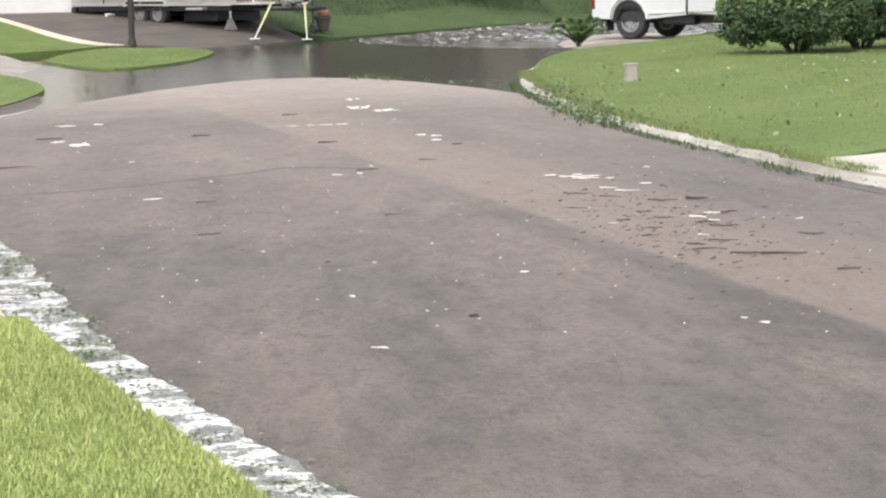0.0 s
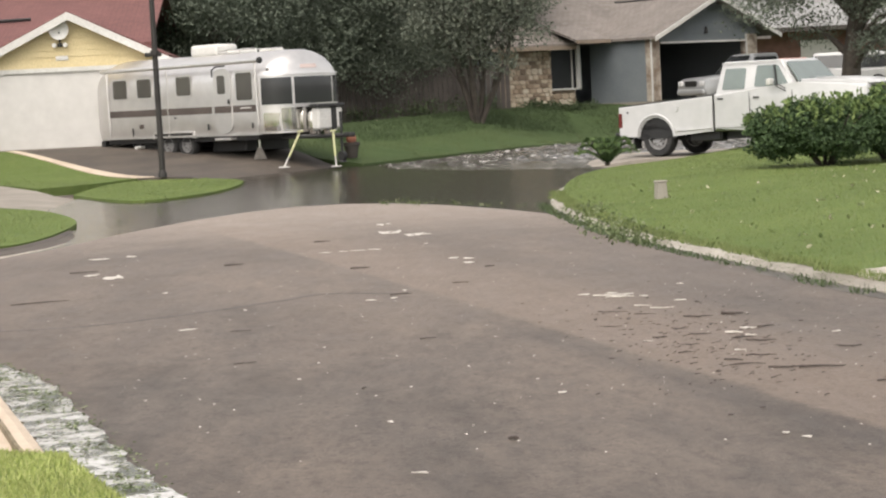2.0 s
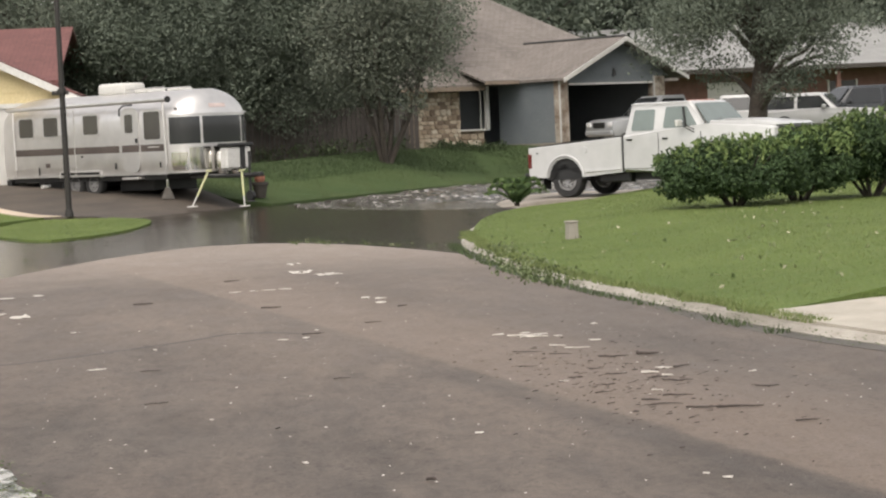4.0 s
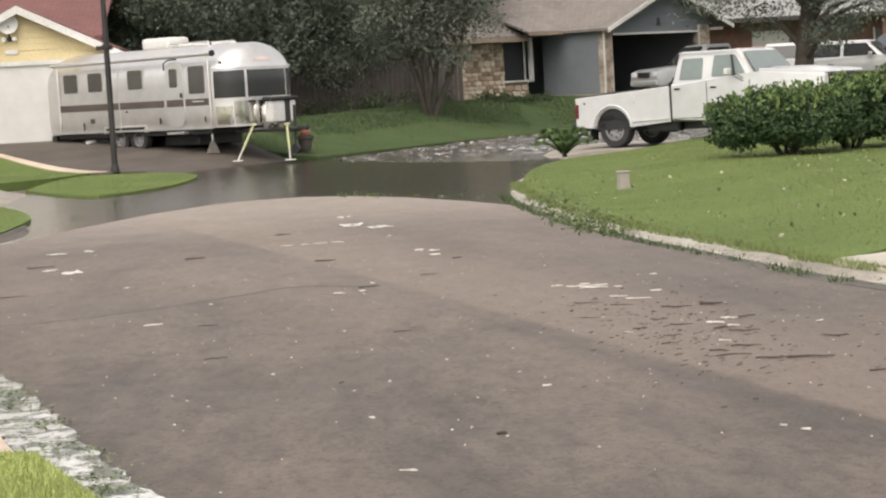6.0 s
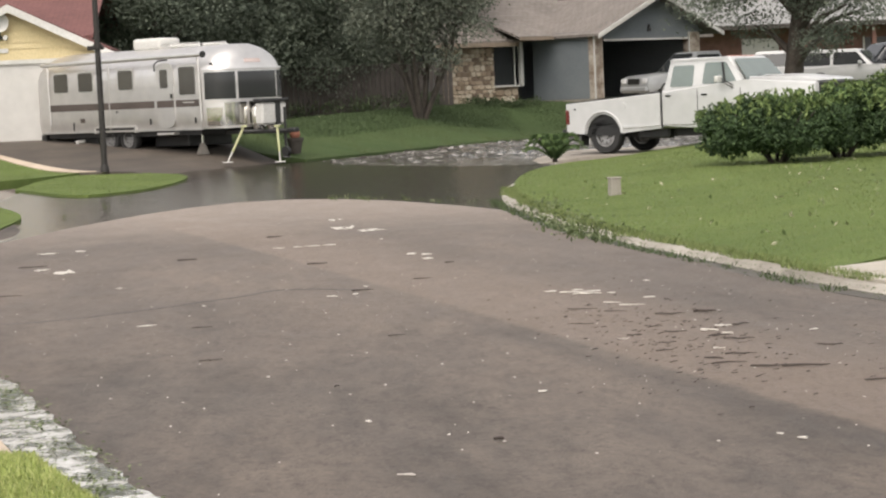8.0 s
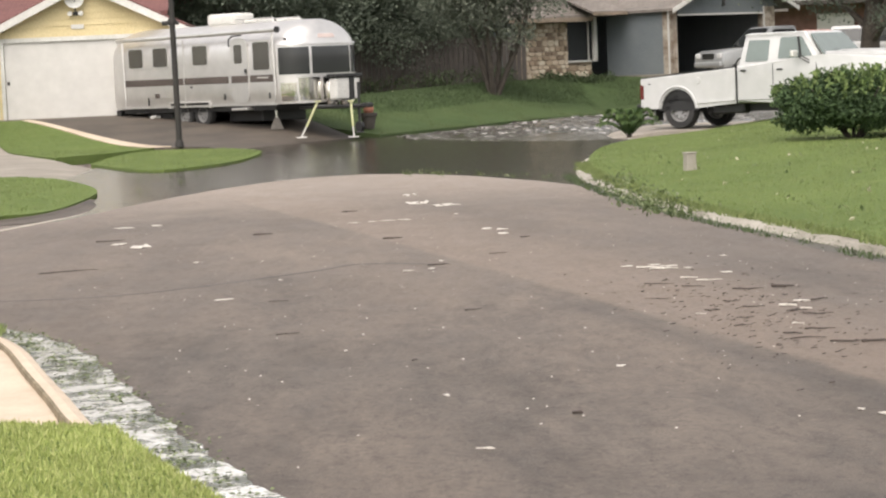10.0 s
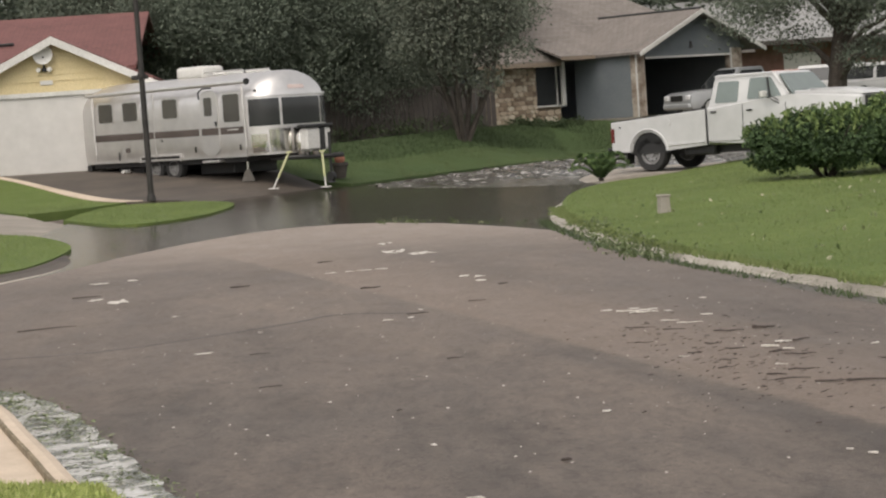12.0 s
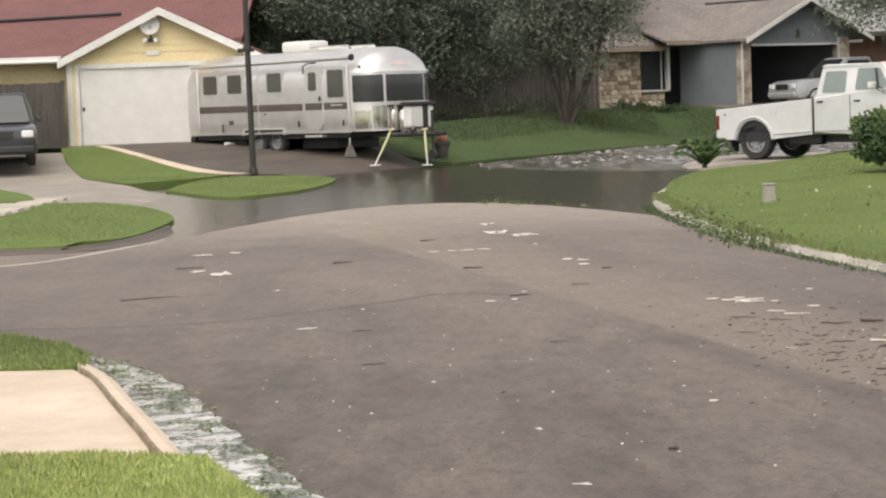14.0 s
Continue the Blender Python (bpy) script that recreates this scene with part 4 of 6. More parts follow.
# front cap
on_cap("windshield_frame", 3, 172, 1.66, 2.46, ALUMINIUM, body, 0.012, steps=20)
on_cap("front_window", 7, 62, 1.71, 2.40, GLASS, body, 0.022)
on_cap("front_window", 66, 117, 1.71, 2.40, GLASS, body, 0.022)
on_cap("front_window", 121, 165, 1.71, 2.40, GLASS, body, 0.022)
on_cap("window_brow", 4, 176, 2.46, 2.50, ALUMINIUM, body, 0.05, steps=24)
MIRROR = gloss("polished_aluminium", (0.70, 0.68, 0.64), 0.12, 1.0)
on_cap("stone_guard", 9, 40, 1.04, 1.50, MIRROR, body, 0.014, "mirror-bright aluminium panel")
on_cap("stone_guard", 43, 76, 1.04, 1.62, MIRROR, body, 0.014)
on_cap("stone_guard", 80, 164, 1.04, 1.62, MIRROR, body, 0.014)
RED_MARK = grain("faded_red", (0.50, 0.38, 0.35), (0.60, 0.50, 0.47), 0.6)
on_cap("emblem", 78, 96, 2.62, 2.72, RED_MARK, body, 0.008, "faded red emblem")
part("marker_light", box(0.32, 0.36, 0.03, 0.1, 2.58, 2.64), BLACK, body)
# roof gear
ac = part("air_conditioner", box(-3.8, -2.65, 0.85, 1.6, 3.08, 3.40, 0.09, seg=3), TRIM_WHITE, trailer, "white ribbed roof air conditioner", smooth=True)
for k in range(5):
    part("grille_slat", box(-3.82, -3.78, 0.95 + 0.11 * k, 1.02 + 0.11 * k, 3.16, 3.32), TRIM_WHITE, ac)
part("roof_vent", box(-2.3, -1.75, 0.9, 1.5, 3.1, 3.19, 0.03), TRIM_WHITE, trailer)
part("roof_vent", box(-1.1, -0.6, 1.0, 1.5, 3.1, 3.17, 0.03), TRIM_WHITE, trailer)
for y in (0.75, 1.65):
    part("roof_rail", tube([(-2.5, y, 3.02), (-2.45, y, 3.2), (-0.9, y, 3.2), (-0.85, y, 3.02)], 0.018, 6), ALUMINIUM, trailer)
# chassis, wheels
part("chassis", box(-6.7, -0.2, 0.12, 2.3, 0.82, 0.97), BLACK, trailer)
part("bumper", box(-7.05, -6.85, 0.1, 2.3, 0.72, 0.92, 0.02), BLACK, trailer)
part("waste_tank", box(-5.9, -4.8, 0.3, 1.6, 0.56, 0.82, 0.03), BLACK, trailer)
# unseen black block and far-side plates, added for the shade under the floor
part("fresh_tank", box(-2.6, -1.2, 0.5, 2.0, 0.52, 0.82, 0.03), BLACK, trailer)
for x in (-4.0, -3.22):
    part("axle", tube([(x, 0.25, 0.72), (x, 2.2, 0.72)], 0.06, 10), BLACK, trailer)
    part("far_mud_guard", box(x - 0.36, x + 0.36, 1.9, 1.94, 0.5, 0.95), BLACK, trailer)
part("waste_pipe", tube([(-5.35, 0.02, 0.7), (-5.35, 0.4, 0.72)], 0.055, 10), TRIM_WHITE, trailer)
part("step", box(-1.75, -1.1, -0.1, 0.3, 0.84, 0.9, 0.01), ALUMINIUM, trailer)


def wheel(parent, m, r, w, rim_mat, n=28, spokes=5):
    tyre = part("tyre", lathe([(r * 0.62, -w / 2), (r * 0.93, -w / 2), (r, -w * 0.36), (r, w * 0.36), (r * 0.93, w / 2), (r * 0.62, w / 2)], n, "y"), RUBBER, parent, smooth=True)
    tyre.matrix_local = m
    rim = part("rim", lathe([(0, -w * 0.30), (r * 0.16, -w * 0.34), (r * 0.2, -w * 0.22), (r * 0.42, -w * 0.26), (r * 0.5, -w * 0.16), (r * 0.54, -w * 0.46), (r * 0.60, -w * 0.46), (r * 0.60, w * 0.4), (0, w * 0.3)], n, "y"), rim_mat, tyre, smooth=True)
    for k in range(8):
        a = 2 * math.pi * k / 8
        part("wheel_slot", lathe([(0, -0.012), (r * 0.055, -0.012), (r * 0.055, 0.0)], 6, "y", pose(r * 0.36 * math.cos(a), -w * 0.24, r * 0.36 * math.sin(a))), BLACK, rim)
    return tyre


TRAILER_RIM = gloss("dull_rim", (0.26, 0.255, 0.25), 0.45, 0.3)
for x in (-4.0, -3.22):
    wheel(trailer, pose(x, 0.22, 0.75), 0.35, 0.22, TRAILER_RIM)
    wheel(trailer, pose(x, 2.2, 0.75), 0.35, 0.22, CHROME)
bm = bmesh.new()
box(-4.5, -2.72, -0.03, 0.1, 1.06, 1.1, 0.01, bm)
box(-4.5, -4.44, -0.03, 0.1, 0.92, 1.1, 0.01, bm)
box(-2.78, -2.72, -0.03, 0.1, 0.92, 1.1, 0.01, bm)
part("fender_trim", bm, ALUMINIUM, trailer)
part("wheel_well", box(-4.44, -2.78, 0.0, 0.06, 0.96, 1.06), BLACK, trailer)
# tongue, bottles and jack
for y in (0.5, 1.94):
    part("tongue_beam", tube([(0.3, y, 0.86), (1.95, 1.22, 0.84)], 0.055, 6), BLACK, trailer)
part("coupler", box(1.9, 2.2, 1.12, 1.32, 0.8, 0.92, 0.03), BLACK, trailer)
part("jack", tube([(1.75, 1.22, 1.45), (1.75, 1.22, 0.18)], 0.035, 10), BLACK, trailer)
part("jack_foot", lathe([(0, 0.0), (0.11, 0.0), (0.1, 0.03), (0.03, 0.05), (0, 0.05)], 14, "z", pose(1.75, 1.22, 0.165)), BLACK, trailer)
part("jack_wheel", lathe([(0, -0.05), (0.13, -0.05), (0.13, 0.05), (0, 0.05)], 14, "y", pose(1.75, 1.22, 0.32)), BLACK, trailer)
for y in (0.98, 1.46):
    b = part("gas_bottle", lathe([(0, 1.0), (0.12, 1.0), (0.15, 1.06), (0.15, 1.5), (0.12, 1.6), (0.04, 1.66), (0, 1.66)], 20, "z", pose(1.0, y, -0.12)), MIRROR, trailer, "bright aluminium gas bottle", smooth=True)
    part("valve", lathe([(0, 1.66), (0.06, 1.66), (0.06, 1.74), (0, 1.74)], 10, "z", pose(1.0, y, -0.12)), BLACK, b)
bb = part("battery_cover", box(1.12, 1.40, 0.78, 1.62, 1.02, 1.58, 0.04), TRIM_WHITE, trailer, "white cover with a dark lid")
part("lid", box(1.09, 1.45, 0.72, 1.68, 1.58, 1.68, 0.03), BLACK, bb)
part("strap", box(1.11, 1.405, 1.22, 1.4, 1.01, 1.6), BLACK, bb)

YELLOW = grain("yellow_paint", (0.50, 0.51, 0.24), (0.62, 0.62, 0.38), 0.5)


def stand(name, foot, head, label):
    t = thing(name, pose(*foot), label, "stand")
    h = Vector(head) - Vector(foot)
    part("bar", tube([(0, 0, 0.02), h], 0.02, 8), TRIM_WHITE, t)
    part("sleeve", tube([h * 0.3, h * 0.95], 0.028, 8), YELLOW, t)
    part("foot_plate", box(-0.13, 0.13, -0.1, 0.1, 0, 0.025, 0.005), TRIM_WHITE, t)
    part("head_plate", box(h.x - 0.07, h.x + 0.07, h.y - 0.05, h.y + 0.05, h.z - 0.02, h.z + 0.02), YELLOW, t)
    return t


stand("prop_stand", (-0.80, 56.6, lot_z(-0.8, 56.6)), (-0.36, 56.6, 0.98), "yellow steel prop leaning under the trailer tongue")
stand("prop_stand", (0.50, 56.2, lot_z(0.5, 56.2)), (0.46, 56.3, 0.96), "yellow and white steel prop under the trailer front")
DARK_STONE = grain("stained_block", (0.10, 0.09, 0.08), (0.18, 0.165, 0.145), 0.8, scale=5)
jk = thing("jack_stand", pose(-1.45, 58.6, lot_z(-1.45, 58.6) + 0.01), "squat grey jack stand under the trailer corner", "stand")
part("base", prism([(-0.17, 0), (0.17, 0), (0.06, 0.3), (-0.06, 0.3)], "y", -0.16, 0.16), DARK_STONE, jk)
part("screw", tube([(0, 0, 0.3), (0, 0, 0.62)], 0.03, 8), CHROME, jk)
ORANGE = grain("terracotta", (0.26, 0.10, 0.06), (0.34, 0.14, 0.09), 0.7)
pot = thing("clay_pot", pose(0.95, 60.4, lot_z(0.95, 60.4) + 0.03), "round terracotta ball on a dark pot behind the trailer", "pot")
part("pot", lathe([(0, 0), (0.14, 0), (0.2, 0.32), (0.23, 0.34), (0.23, 0.42), (0.2, 0.42), (0.17, 0.36), (0, 0.36)], 20), DARK_WOOD, pot, smooth=True)
part("ball", lathe([(0, 0.36), (0.08, 0.38), (0.13, 0.45), (0.145, 0.52), (0.12, 0.60), (0.06, 0.655), (0, 0.66)], 20), ORANGE, pot, smooth=True)

# ---------------------------------------------------------------- vehicles
LAMP_RED = gloss("red_lens", (0.10, 0.012, 0.01), 0.2)
LAMP_CLEAR = gloss("clear_lens", (0.6, 0.6, 0.6), 0.08)
ROOF_LENS = gloss("faded_lens", (0.42, 0.20, 0.16), 0.3)


def arch(cx, r, z0, up=1, n=9):
    """Points over a wheel, from its right to its left, for a body outline."""
    return [(cx + r * math.cos(radians(180 * k / n)), z0 + r * math.sin(radians(180 * k / n))) for k in range(n + 1)]


def cabin(parent, base, roof, y0, y1, lean, z0, z1, paint):
    """A greenhouse: base (x0, x1) at z0, roof (x0, x1) at z1, its sides leaning in."""
    bm = bmesh.new()
    lo = [(base[0], y0), (base[1], y0), (base[1], y1), (base[0], y1)]
    hi = [(roof[0], y0 + lean), (roof[1], y0 + lean), (roof[1], y1 - lean), (roof[0], y1 - lean)]
    a, b = [bm.verts.new((*p, z0)) for p in lo], [bm.verts.new((*p, z1)) for p in hi]
    bm.faces.new(a[::-1])
    top = bm.faces.new(b)
    sides = [bm.faces.new((a[i], a[(i + 1) % 4], b[(i + 1) % 4], b[i])) for i in range(4)]
    bmesh.ops.bevel(bm, geom=[e for e in bm.edges if any(v in b for v in e.verts)], offset=0.06, segments=3, affect="EDGES", profile=0.5)
    return part("cab", bm, paint, parent, smooth=True)


def side_glass(parent, y0, lean, z0, z1, quad, material=None, out=-1):
    """A side window on a leaning cabin side; quad: x at bottom left, bottom right, top right, top left and the two heights."""
    xa, xb, xc, xd, lo, hi = quad

    def y(z):
        return y0 + (lean * (z - z0) / (z1 - z0)) * (-out)

    return part("window", panel([(xa, y(lo), lo), (xb, y(lo), lo), (xc, y(hi), hi), (xd, y(hi), hi)], (0, out, 0.1), 0.012, 0.05), material or CAB_GLASS, parent)


truck = thing("pickup_truck", pose(6.95, 49.7, 0.12, 0, 0, -40), "old white crew-cab pickup truck parked beside the lawn", "truck")
W = 1.98
# cargo bed
bed = prism([(-0.19, 0.46), (0.30, 0.44)] + arch(0.75, 0.45, 0.44)[::-1] + [(1.20, 0.46), (2.2, 0.52), (2.2, 1.29), (-0.19, 1.11)], "y", 0.0, 0.07, 0.02)
part("bed_side", bed, TRUCK_WHITE, truck)
part("bed_side", prism([(-0.19, 0.46), (2.2, 0.52), (2.2, 1.29), (-0.19, 1.11)], "y", W - 0.07, W, 0.02), TRUCK_WHITE, truck)
part("tailgate", box(-0.19, -0.13, 0.07, W - 0.07, 0.5, 1.11, 0.015), TRUCK_WHITE, truck)
part("bed_floor", box(-0.12, 2.18, 0.07, W - 0.07, 0.6, 0.66), BLACK, truck)
part("bed_front", box(2.14, 2.2, 0.07, W - 0.07, 0.6, 1.27), TRUCK_WHITE, truck)
part("bed_rail", tube([(-0.18, 0.035, 1.12), (2.18, 0.035, 1.30)], 0.016, 6), BLACK, truck)
part("wheel_house", box(0.24, 1.26, 0.07, 0.4, 0.4, 0.95), BLACK, truck)
# swollen lip over the rear wheel
bm = bmesh.new()
tube([(x, -0.012, z) for x, z in arch(0.75, 0.48, 0.45)], 0.026, 8, bm)
part("arch_lip", bm, TRUCK_WHITE, truck, smooth=True)
part("body_crease", prism([(-0.006, 0.58), (0.0, 0.55), (0.004, 0.55), (0.004, 0.62), (0.0, 0.62)], "x", 1.24, 2.18), TRUCK_WHITE, truck)
part("trim_strip", prism([(1.26, 0.525), (2.18, 0.575), (2.18, 0.595), (1.26, 0.545)], "y", -0.012, -0.002), CHROME, truck)
part("tail_light", box(-0.205, -0.10, -0.006, 0.12, 0.66, 0.98, 0.01), LAMP_RED, truck)
part("fuel_cap", lathe([(0, -0.012), (0.07, -0.012), (0.075, 0.0)], 14, "y", pose(1.28, 0.0, 1.04)), TRUCK_WHITE, truck)
part("side_marker", box(0.02, 0.07, -0.012, 0.0, 0.98, 1.01), BLACK, truck)
part("rear_bumper", box(-0.36, -0.21, 0.06, W - 0.06, 0.38, 0.56, 0.03), BLACK, truck)
# cab and nose
lower = [(2.24, 0.52), (4.56, 0.50)] + arch(5.03, 0.46, 0.47)[::-1] + [(5.52, 0.50), (5.86, 0.54), (5.9, 0.8), (5.88, 1.36), (5.8, 1.41), (4.26, 1.50), (2.24, 1.32)]
part("body", prism(lower, "y", 0.0, W, 0.05), TRUCK_WHITE, truck, smooth=True)
cabin(truck, (2.26, 4.28), (2.40, 3.84), 0.02, W - 0.02, 0.16, 1.30, 2.0, TRUCK_WHITE)
side_glass(truck, 0.02, 0.16, 1.30, 2.0, (2.44, 2.99, 3.00, 2.50, 1.40, 1.85))
side_glass(truck, 0.02, 0.16, 1.30, 2.0, (3.22, 4.06, 3.76, 3.26, 1.44, 1.89))
part("pillar_bar", panel([(3.76, 0.03, 1.45), (3.80, 0.03, 1.45), (3.71, 0.12, 1.89), (3.67, 0.12, 1.89)], (0, -1, 0.1), 0.025), BLACK, truck)
part("windshield", panel([(4.265, 0.12, 1.48), (4.265, W - 0.12, 1.48), (3.90, W - 0.24, 1.93), (3.90, 0.24, 1.93)], (0.78, 0, 0.62), 0.03, 0.06), CAB_GLASS, truck)
for y in (0.35, 1.05):
    part("wiper", tube([(4.31, y, 1.50), (4.24, y + 0.42, 1.61)], 0.009, 6), BLACK, truck)
part("rear_window", panel([(2.28, 0.3, 1.46), (2.28, W - 0.3, 1.46), (2.38, W - 0.34, 1.86), (2.38, 0.34, 1.86)], (-1, 0, 0), 0.02, 0.06), CAB_GLASS, truck)
part("drip_rail", tube([(2.42, 0.13, 1.965), (3.80, 0.13, 1.975), (4.22, 0.03, 1.52)], 0.013, 6), TRUCK_WHITE, truck)
part("hood", prism([(4.30, 1.47), (5.84, 1.39), (5.90, 1.42), (5.84, 1.465), (5.3, 1.53), (4.30, 1.56)], "y", 0.14, W - 0.14, 0.02), TRUCK_WHITE, truck, smooth=True)
part("hood_bulge", prism([(4.35, 1.55), (5.78, 1.46), (5.5, 1.53), (5.0, 1.575), (4.45, 1.585)], "y", 0.55, W - 0.55, 0.03), TRUCK_WHITE, truck, smooth=True)
for x in (2.23, 3.12, 4.15):
    part("door_seam", box(x - 0.008, x + 0.008, -0.004, 0.01, 0.56, 1.34), BLACK, truck)
for x in (2.34, 3.22):
    part("door_handle", box(x, x + 0.14, -0.03, 0.0, 1.20, 1.235, 0.008), BLACK, truck)
part("rocker_trim", box(2.26, 4.54, -0.01, 0.0, 0.58, 0.60), CHROME, truck)
mr = part("mirror", box(3.70, 3.78, -0.30, -0.08, 1.46, 1.60, 0.02), TRIM_WHITE, truck, "pale towing mirror on thin arms")
for z in (1.5, 1.56):
    part("mirror_arm", tube([(3.74, -0.15, z), (4.0, 0.0, z - 0.18)], 0.01, 6), BLACK, mr)
part("mirror_glass", box(3.685, 3.70, -0.28, -0.1, 1.47, 1.59), CHROME, mr)
part("grille", box(5.89, 5.94, 0.16, W - 0.16, 0.84, 1.385, 0.02), BLACK, truck)
for k in range(4):
    part("grille_bar", box(5.935, 5.955, 0.46, W - 0.46, 0.90 + 0.11 * k, 0.915 + 0.11 * k), DARK_PAINT, truck)
for y in (0.18, W - 0.42):
    part("headlight", box(5.93, 5.96, y, y + 0.24, 0.98, 1.2, 0.02), LAMP_CLEAR, truck)
part("front_bumper", box(5.92, 6.12, -0.02, W + 0.02, 0.52, 0.74, 0.04), CHROME, truck)
for k in range(5):
    part("roof_light", box(3.62, 3.72, 0.45 + 0.25 * k, 0.55 + 0.25 * k, 1.99, 2.02, 0.01), ROOF_LENS, truck)
part("frame_rail", box(0.0, 5.6, 0.4, W - 0.4, 0.34, 0.56), BLACK, truck)
part("fuel_tank", box(1.5, 2.3, 0.2, 0.5, 0.30, 0.56, 0.04), BLACK, truck)
part("mud_flap", box(0.14, 0.17, 0.03, 0.34, 0.18, 0.5), BLACK, truck)
for x in (0.75, 5.03):
    for y in (0.2, W - 0.2):
        wheel(truck, pose(x, y, 0.385), 0.385, 0.26, WHEEL_STEEL)


def wagon(name, m, label, paint, length=4.7, width=1.85, h=1.7, hood=1.25, glass=None, truck_bed=0.0, category="car"):
    """A parked car or pickup, nose towards +x."""
    t = thing(name, m, label, category)
    r = 0.36
    f, b = length - 0.85, 0.9
    belt = h * 0.56
    body = [(0.0, 0.35), (b - 0.42, 0.3)] + arch(b, 0.42, 0.3)[::-1] + [(b + 0.42, 0.28), (f - 0.42, 0.28)] + arch(f, 0.42, 0.3)[::-1]
    body += [(length - 0.08, 0.3), (length, 0.55), (length - 0.05, belt - 0.14), (length - 0.3, belt - 0.04), (length - hood, belt + 0.05), (0.06, belt + 0.03), (0.0, belt - 0.2)]
    part("body", prism(body, "y", 0, width, 0.07), paint, t, smooth=True)
    c0 = truck_bed + 0.05
    c1 = length - hood + 0.1
    lean = 0.2
    cabin(t, (c0, c1), (c0 + 0.25, c1 - 0.75), 0.03, width - 0.03, lean, belt - 0.02, h, paint)
    n = 2 if truck_bed == 0 else 1
    mid = (c0 + c1 - 0.35) / 2
    cuts = [(c0 + 0.16, mid - 0.06), (mid + 0.06, c1 - 0.3)] if n == 2 else [(c0 + 0.2, c1 - 0.35)]
    for out, y0 in ((-1, 0.03), (1, width - 0.03)):
        for i, (xa, xb) in enumerate(cuts):
            last = i == len(cuts) - 1
            side_glass(t, y0, lean, belt, h, (xa, xb, xb - (0.42 if last else 0), xa + (0.12 if i == 0 else 0), belt + 0.07, h - 0.12), glass or GLASS, out)
    zt = (h - 0.09 - belt) / (h - belt + 0.02)
    part("windshield", panel([(c1 - 0.02, 0.14, belt + 0.05), (c1 - 0.02, width - 0.14, belt + 0.05), (c1 - 0.73 * zt, width - 0.3, h - 0.08), (c1 - 0.73 * zt, 0.3, h - 0.08)], (0.7, 0, 0.6), 0.03, 0.08), glass or GLASS, t)
    part("rear_window", panel([(c0 + 0.03, 0.2, belt + 0.1), (c0 + 0.03, width - 0.2, belt + 0.1), (c0 + 0.2, width - 0.3, h - 0.1), (c0 + 0.2, 0.3, h - 0.1)], (-1, 0, 0.2), 0.03, 0.08), glass or GLASS, t)
    part("grille", box(length - 0.03, length + 0.015, width * 0.3, width * 0.7, belt - 0.34, belt - 0.14, 0.01), BLACK, t)
    part("number_plate_bar", box(length, length + 0.02, width * 0.42, width * 0.58, 0.42, 0.52), TRIM_WHITE, t)
    part("bumper", box(length - 0.08, length + 0.06, 0.06, width - 0.06, 0.34, 0.52, 0.04), BLACK if paint is DARK_PAINT else paint, t)
    for y in (0.08, width - 0.38):
        part("headlight", box(length - 0.12, length + 0.01, y, y + 0.3, belt - 0.32, belt - 0.14, 0.03), LAMP_CLEAR, t)
        part("tail_light", box(-0.02, 0.08, y, y + 0.22, belt - 0.35, belt - 0.05, 0.02), LAMP_RED, t)
    for y in (-0.16, width):
        part("mirror", box(c1 - 0.6, c1 - 0.46, y, y + 0.16, belt + 0.05, belt + 0.2, 0.03), paint, t)
    for x in (b, f):
        for y in (0.16, width - 0.16):
            wheel(t, pose(x, y, r), r, 0.22, SILVER_PAINT)
    if truck_bed:
        part("bed_cover", box(0.08, truck_bed, 0.06, width - 0.06, belt + 0.02, belt + 0.06), BLACK, t)
    return t


# silver paint with the shade at the garage put into a darker grey
SHADED_SILVER = gloss("shaded_silver_paint", (0.34, 0.35, 0.355), 0.3, 0.2, coat=0.4)
# silver pickup in front of the open garage, nose to the street bend
wagon("pickup_truck", pose(18.1, 83.2, lot_z(15.2, 82.0) - 0.03, 0, 0, 201), "silver pickup truck parked before the open garage, its grey holding the garage's shade", SHADED_SILVER, 5.4, 1.95, 1.70, 1.6, GLASS, 1.9, "truck")
wagon("car", pose(20.5, 85.2, 1.08, 0, 0, -28), "white sport utility car on the drive under the oak", TRUCK_WHITE, 4.6, 1.85, 1.5, 1.7)
wagon("car", pose(19.8, 90.5, 1.08, 0, 0, -20), "white wagon parked behind the oak trunk", TRUCK_WHITE, 4.6, 1.85, 1.6, 1.1)
wagon("car", pose(27.0, 88.6, 1.08, 0, 0, 190), "black sport utility car parked by the brick house", DARK_PAINT, 4.7, 1.9, 1.72, 1.2)
wagon("car", pose(17.6, 48.0, lot_z(16, 48) + 0.02, 0, 0, 168), "dark grey car parked on the lot behind the clipped bushes", DARK_PAINT, 4.8, 1.85, 1.75, 1.3)
# dark utility vehicle on the near drive of the yellow house
wagon("car", pose(-11.95, 61.2, lot_z(-11, 60) - 0.04, 0, 0, -80), "black sport utility vehicle on the concrete drive", DARK_PAINT, 4.6, 1.95, 1.86, 1.25)

# ---------------------------------------------------------------- poles, boxes
DARK_STEEL = grain("dark_steel", (0.022, 0.020, 0.019), (0.04, 0.036, 0.033), 0.6, 0.3)
pole = thing("street_lamp", pose(-3.67, 54.1, lot_z(-3.7, 54.1) + 0.02, 0, -0.4, 0), "slim dark steel street lamp pole on the grass", "street lamp")
part("pole", tube([(0, 0, 0), (0, 0, 3), (0, 0, 8.2)], [0.075, 0.068, 0.05], 14), DARK_STEEL, pole, smooth=True)
